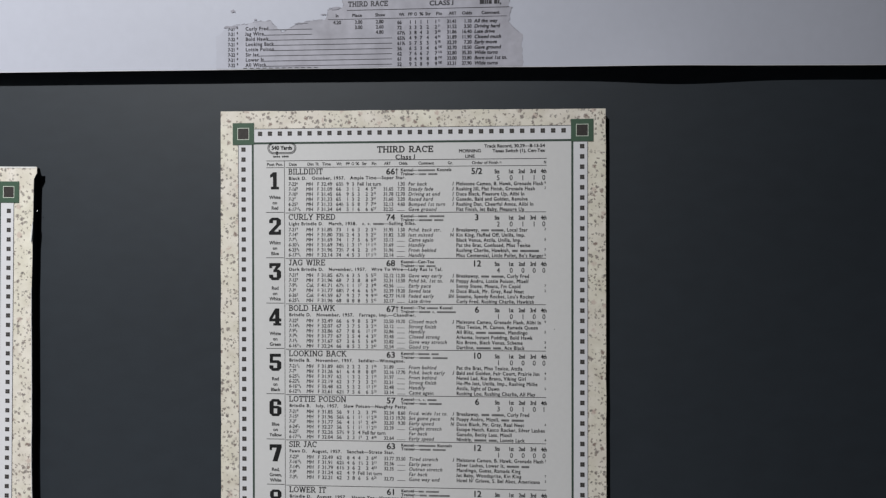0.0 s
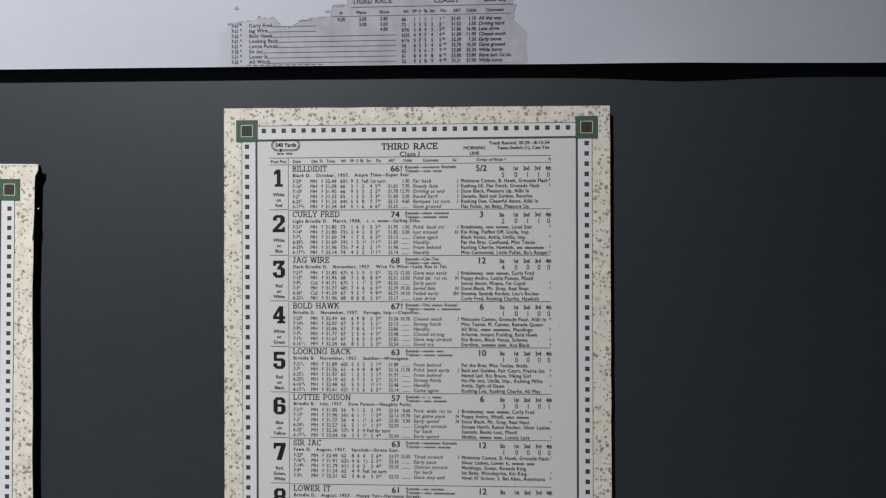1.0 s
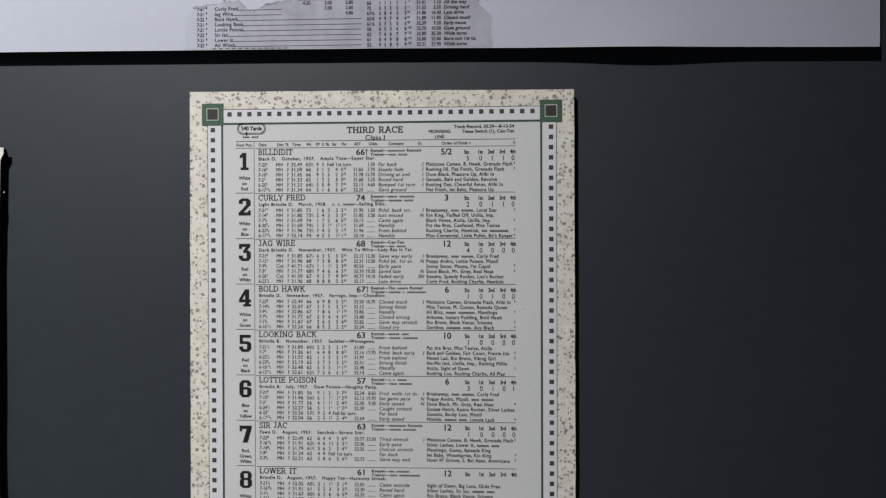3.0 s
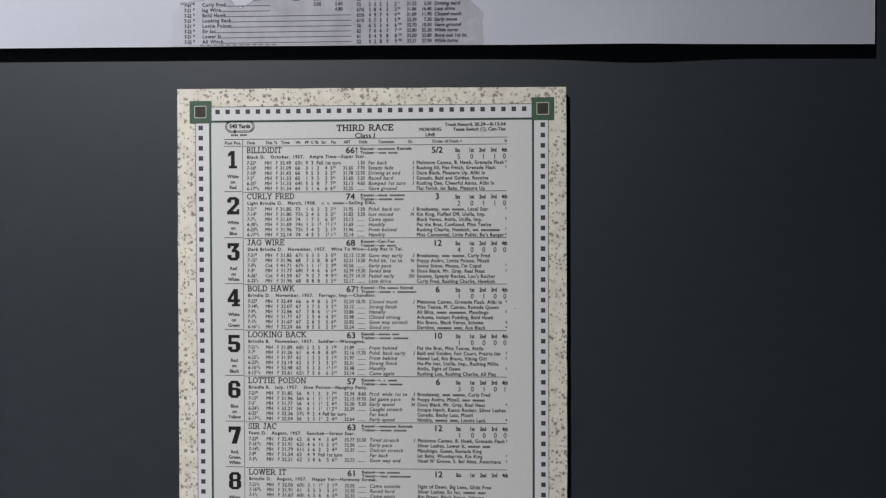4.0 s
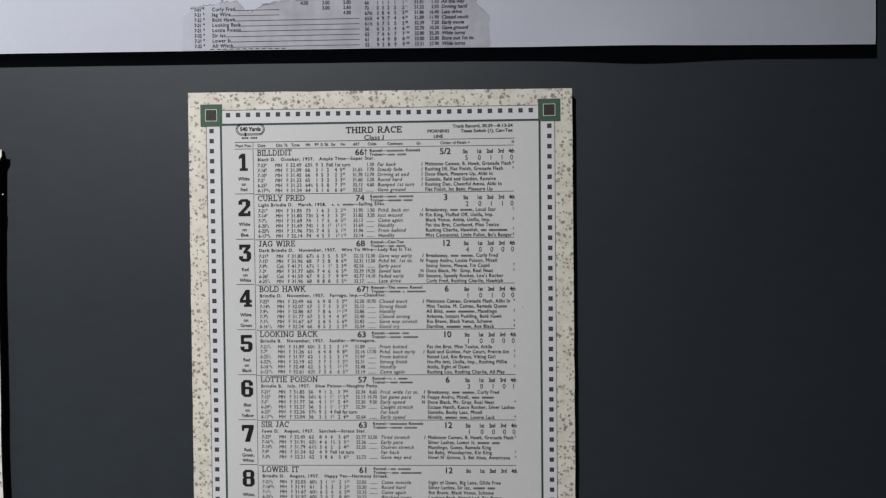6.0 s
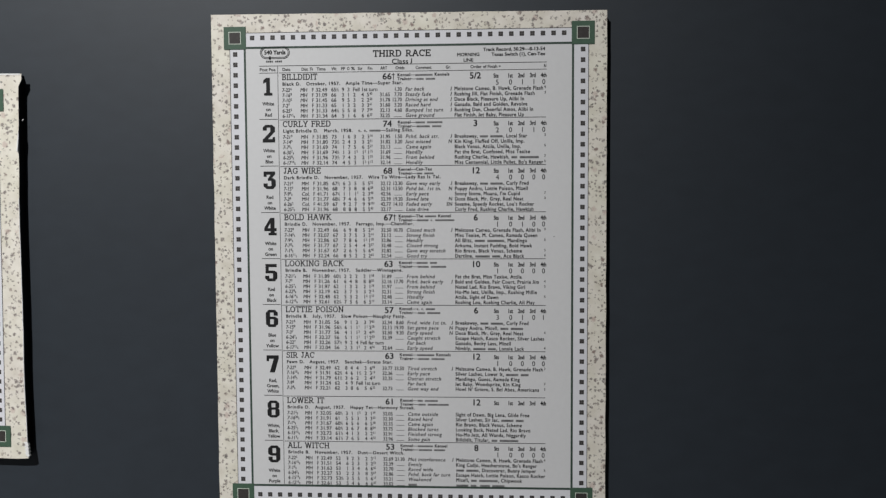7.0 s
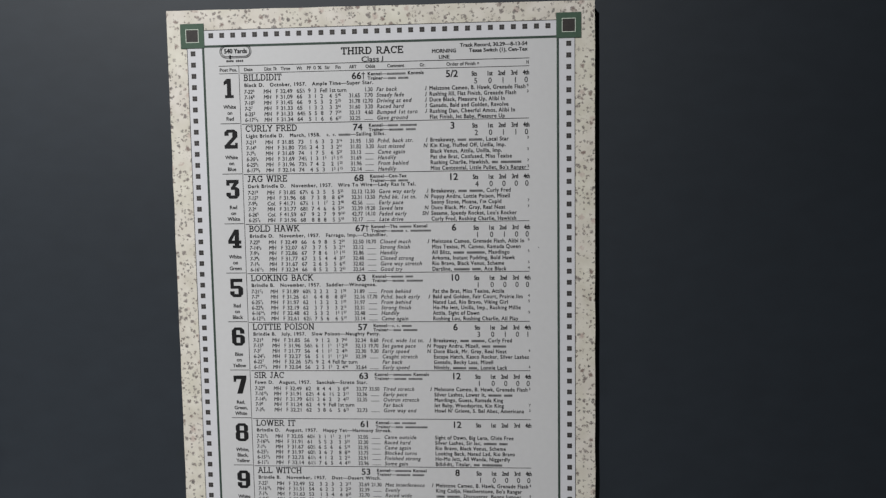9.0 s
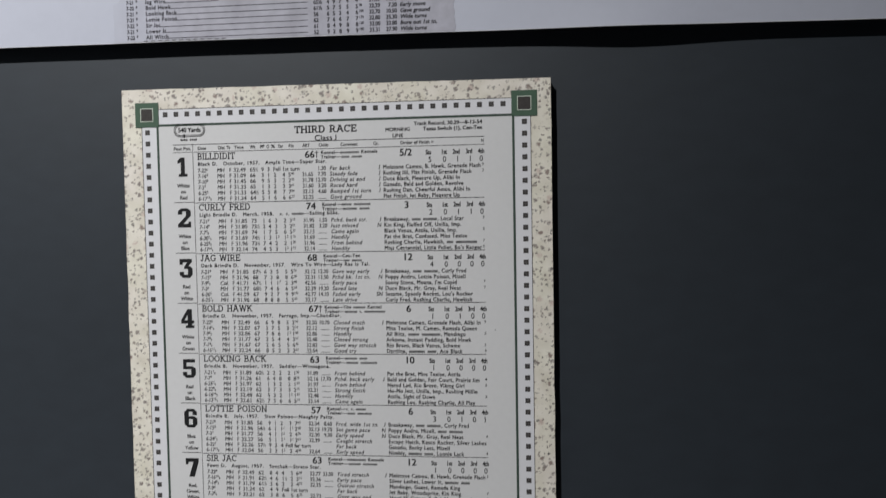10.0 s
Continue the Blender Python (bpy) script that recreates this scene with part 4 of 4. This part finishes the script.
def banner_grid(name, y0, y1, inset, mat, label, side_mat=None):
    nx, nz = 140, 14
    verts, faces = [], []
    for layer, lift in ((0, y0), (1, y1)):
        for j in range(nz + 1):
            for i in range(nx + 1):
                x = LEFT + inset + (RIGHT - LEFT - 2 * inset) * i / nx
                lo = banner_bottom(x) + inset
                z = lo + (TOP - inset - lo) * (j / nz) ** 1.6
                verts.append((x, 0.0 if lift is None else banner_front(x, z) + lift, z))
    row, one = nx + 1, (nx + 1) * (nz + 1)
    for j in range(nz):
        for i in range(nx):
            a = j * row + i
            faces.append((a, a + 1, a + row + 1, a + row))
            faces.append((one + a, one + a + row, one + a + row + 1, one + a + 1))
    rim = [i for i in range(nx)] + [nx + j * row for j in range(nz)] + [nz * row + nx - i for i in range(nx)] + [(nz - j) * row for j in range(nz)]
    first_rim = len(faces)
    for k in range(len(rim)):
        a, b = rim[k], rim[(k + 1) % len(rim)]
        n = len(verts)
        verts += [verts[a], verts[one + a], verts[one + b], verts[b]]
        faces.append((n, n + 1, n + 2, n + 3))
    ob = mesh_object(name, verts, faces, mat, banner, label)
    for poly in ob.data.polygons[:first_rim]:
        poly.use_smooth = True
    if side_mat:
        ob.data.materials.append(side_mat)
        for poly in ob.data.polygons[first_rim:]:
            poly.material_index = 1
    return ob


banner_grid("printed_face", 0.0, 0.0008, 0.0, SHEET, "white printed face", CORE)
banner_grid("backing", 0.0008, None, 0.0012, BLACK, "black board backing")


def on_banner(lift):
    return Print(lambda x, z: banner_front(x, z) - lift)


for name, along in (("bare_bottom_edge", [(LEFT + (RIGHT - LEFT) * k / 120, None) for k in range(121)]), ("bare_side_edge", [(RIGHT, banner_bottom(RIGHT) + 0.004 + 0.02 * k) for k in range(24)])):
    strip = on_banner(0.0003)
    for (ax, az), (bx, bz) in zip(along, along[1:]):
        if az is None:
            az, bz = banner_bottom(ax), banner_bottom(bx)
            strip.add([(ax, az), (bx, bz), (bx, bz + 0.0007), (ax, az + 0.0007)], [(0, 1, 2, 3)])
        else:
            strip.add([(ax - 0.0007, az), (ax, az), (bx, bz), (bx - 0.0007, bz)], [(0, 1, 2, 3)])
    strip.build(name, EDGE, banner, "bare white paper along the cut edge")

# torn clipping: its outline from the lower left, up the torn top and down the other side
TORN = [(-0.2540, 1.7345), (-0.2545, 1.7760), (-0.2370, 1.7895), (-0.2050, 1.7935), (-0.1825, 1.7960), (-0.1660, 1.7790), (-0.1540, 1.7880), (-0.1290, 1.7945), (-0.1090, 1.7965),
        (-0.1060, 1.8085), (-0.0870, 1.8110), (-0.0880, 1.8400), (-0.0300, 1.8550), (0.0500, 1.8520), (0.1000, 1.8560), (0.1290, 1.8400), (0.1275, 1.8080), (0.1310, 1.8060), (0.1275, 1.7870), (0.1440, 1.7710), (0.1450, 1.7310)]
torn = []
for a, b in zip(TORN, TORN[1:]):
    n = max(2, int(math.dist(a, b) / 0.002))
    for i in range(n):
        u = i / n
        x, z = a[0] + (b[0] - a[0]) * u, a[1] + (b[1] - a[1]) * u
        torn.append((x + wobble(x, z, 0.0022, 130, 3.0) + wobble(x, z, 0.0012, 420, 5.0), z + wobble(x, z, 0.0022, 130, 9.0) + wobble(x, z, 0.0012, 420, 7.0)))
torn.append(TORN[-1])
torn[0] = (TORN[0][0], banner_bottom(TORN[0][0]) + 0.0010)
torn[-1] = (TORN[-1][0], banner_bottom(TORN[-1][0]) + 0.0010)
floor_pts = [(0.145 - 0.399 * i / 20, banner_bottom(0.145 - 0.399 * i / 20) + 0.0010) for i in range(1, 20)]
clip = on_banner(0.0003)
loop = torn + floor_pts
clip.add(loop, [tuple(range(len(loop) - 1, -1, -1))])
clipping = clip.build("clipping", CLIP, banner, "torn grey scan of a race result")
rim = on_banner(0.0005)
for (ax, az), (bx, bz) in zip(torn, torn[1:]):
    if (-0.238 < ax < -0.10 or az > 1.80 or (ax > 0.12 and az > 1.775)) and noise.noise(Vector((ax * 160, az * 160, 6))) > -0.12:
        d = Vector((bx - ax, bz - az))
        nrm = Vector((d.y, -d.x)).normalized() * (0.0006 + 0.0006 * abs(noise.noise(Vector((ax * 90, az * 90, 2)))))
        rim.add([(ax, az), (bx, bz), (bx + nrm.x, bz + nrm.y), (ax + nrm.x, az + nrm.y)], [(3, 2, 1, 0)])
for k, (cx, cz, rx, rz) in enumerate(((-0.2310, 1.8090, 0.0050, 0.0022), (-0.2020, 1.7975, 0.0030, 0.0012), (-0.0960, 1.8098, 0.0110, 0.0022), (-0.1120, 1.8020, 0.0045, 0.0012), (-0.2330, 1.7880, 0.0120, 0.0028), (-0.1420, 1.7915, 0.0110, 0.0012))):
    spot = on_banner(0.0008)
    ring = []
    for i in range(22):
        a = 2 * math.pi * i / 22
        f = 0.7 + 0.6 * noise.noise(Vector((math.cos(a) * 1.7, math.sin(a) * 1.7, k * 3.1)))
        ring.append((cx + rx * f * math.cos(a), cz + rz * f * math.sin(a)))
    spot.add(ring, [tuple(range(22))])
    spot.build("smudge", CLIPEDGE, banner, "grey smudge")
rim.build("torn_edge", CLIPEDGE, clipping, "darker torn edge")


def printed(p):
    p.build("clipping_line", CLIPINK, clipping)
    return on_banner(0.0006)


p = on_banner(0.0006)
p.slab("THIRD RACE", -0.0535, 1.8147, 0.0068, 0.0520, 0.19, "c")
p = printed(p)
p.text("CLASS J", 0.0415, 1.8137, 0.0058, "c", heavy=0.034, fit=0.0315)
p = printed(p)
for x, w, low, high in ((0.0905, 0.0056, 0, 0.0064), (0.0968, 0.0018, 0, 0.0058), (0.0993, 0.0018, 0, 0.0066), (0.1018, 0.0040, 0, 0.0046), (0.1088, 0.0042, 0, 0.0062), (0.1137, 0.0018, 0, 0.0052), (0.1162, 0.0016, -0.0012, 0.0012)):
    p.rect(x, 1.8112 + low, x + w, 1.8112 + high)
    p = printed(p)
p.rect(-0.0810, 1.8064, 0.1280, 1.8070)
p = printed(p)
p.rect(-0.1060, 1.7950, 0.1255, 1.7955)
p = printed(p)
for word, x, w in (("In", -0.0940, 0.004), ("Place", -0.0680, 0.013), ("Show", -0.0380, 0.013), ("Wt", -0.0102, 0.007), ("PP", 0.0012, 0.006), ("O", 0.0080, 0.004), ("%", 0.0156, 0.005), ("Str", 0.0240, 0.007), ("Fin", 0.0383, 0.008), ("ART", 0.0558, 0.0095), ("Odds", 0.0742, 0.013), ("Comment", 0.1041, 0.023)):
    p.text(word, x, 1.8001, 0.0038, "c", fit=w, heavy=0.034)
p = printed(p)
RESULTS = """66 1 1 1 1 1 31.41 1.10 All_the_way
72 2 3 2 2 2 31.52 3.50 Driving_hard
67½ 3 8 4 3 3 31.86 16.40 Late_drive
65½ 4 9 7 4 4 31.89 11.90 Closed_much
61½ 5 7 5 5 5 32.39 7.20 Early_move
56 6 5 3 4 6 32.70 10.50 Gave_ground
62 7 6 6 7 7 32.80 35.30 Wide_turns
61 8 4 9 8 8 33.00 33.80 Bore_out_1st_tn.
52 9 2 8 9 9 33.31 27.90 Wide_turns"""
for i, row in enumerate(RESULTS.split("\n")):
    z = 1.7898 - 0.00673 * i
    f = row.split(" ")
    for word, x, anchor in zip(f, (-0.0157, 0.0012, 0.0079, 0.0150, 0.0236, 0.0342, 0.0483, 0.0800, 0.0832), "lccccclrl"):
        p.text(word.replace("_", " "), x, z, 0.0044, anchor, stretch=0.88 if anchor != "l" or x < 0.08 else 1.0, heavy=0.034, slant=0.2 if x > 0.08 else 0)
    p.text(("11", "11", "60", "66", "98", "100", "130", "150", "180")[i], 0.0366, z + 0.0014, 0.0029, "l", heavy=0.02, stretch=0.85)
    p = printed(p)
for x, words in ((-0.0940, ("4.20",)), (-0.0660, ("3.00", "3.00")), (-0.0385, ("2.80", "2.60", "4.80"))):
    for i, word in enumerate(words):
        p.text(word, x, 1.7913 - 0.0067 * i, 0.0044, "c", heavy=0.028, stretch=0.9)
        p = printed(p)
for i, (date, dog, start) in enumerate((("7-21", "Curly Fred", -0.187), ("7-21", "Jag Wire", -0.191), ("7-22", "Bold Hawk", -0.187), ("7-21", "Looking Back", -0.183), ("7-21", "Lottie Poison", -0.182), ("7-22", "Sir Jac", -0.198), ("7-21", "Lower It", -0.195), ("7-22", "All Witch", -0.192))):
    z = 1.7856 - 0.00676 * i
    p.text(date, -0.2384, z, 0.0044, "l", heavy=0.026, stretch=0.8)
    p.text("8", -0.2268, z + 0.0014, 0.0026, "l", heavy=0.02)
    p.text(dog, -0.2150, z, 0.0044, "l", heavy=0.030, stretch=0.92, gap=0.12)
    p.rect(start, z - 0.0023, (-0.127 if i < 2 else -0.0225), z - 0.0017)
    p = printed(p)
for i in range(12):
    x = -0.2180 + 0.0085 * i
    p.rect(x, banner_bottom(x) + 0.0011, x + 0.0050, banner_bottom(x) + 0.0019)
printed(p)
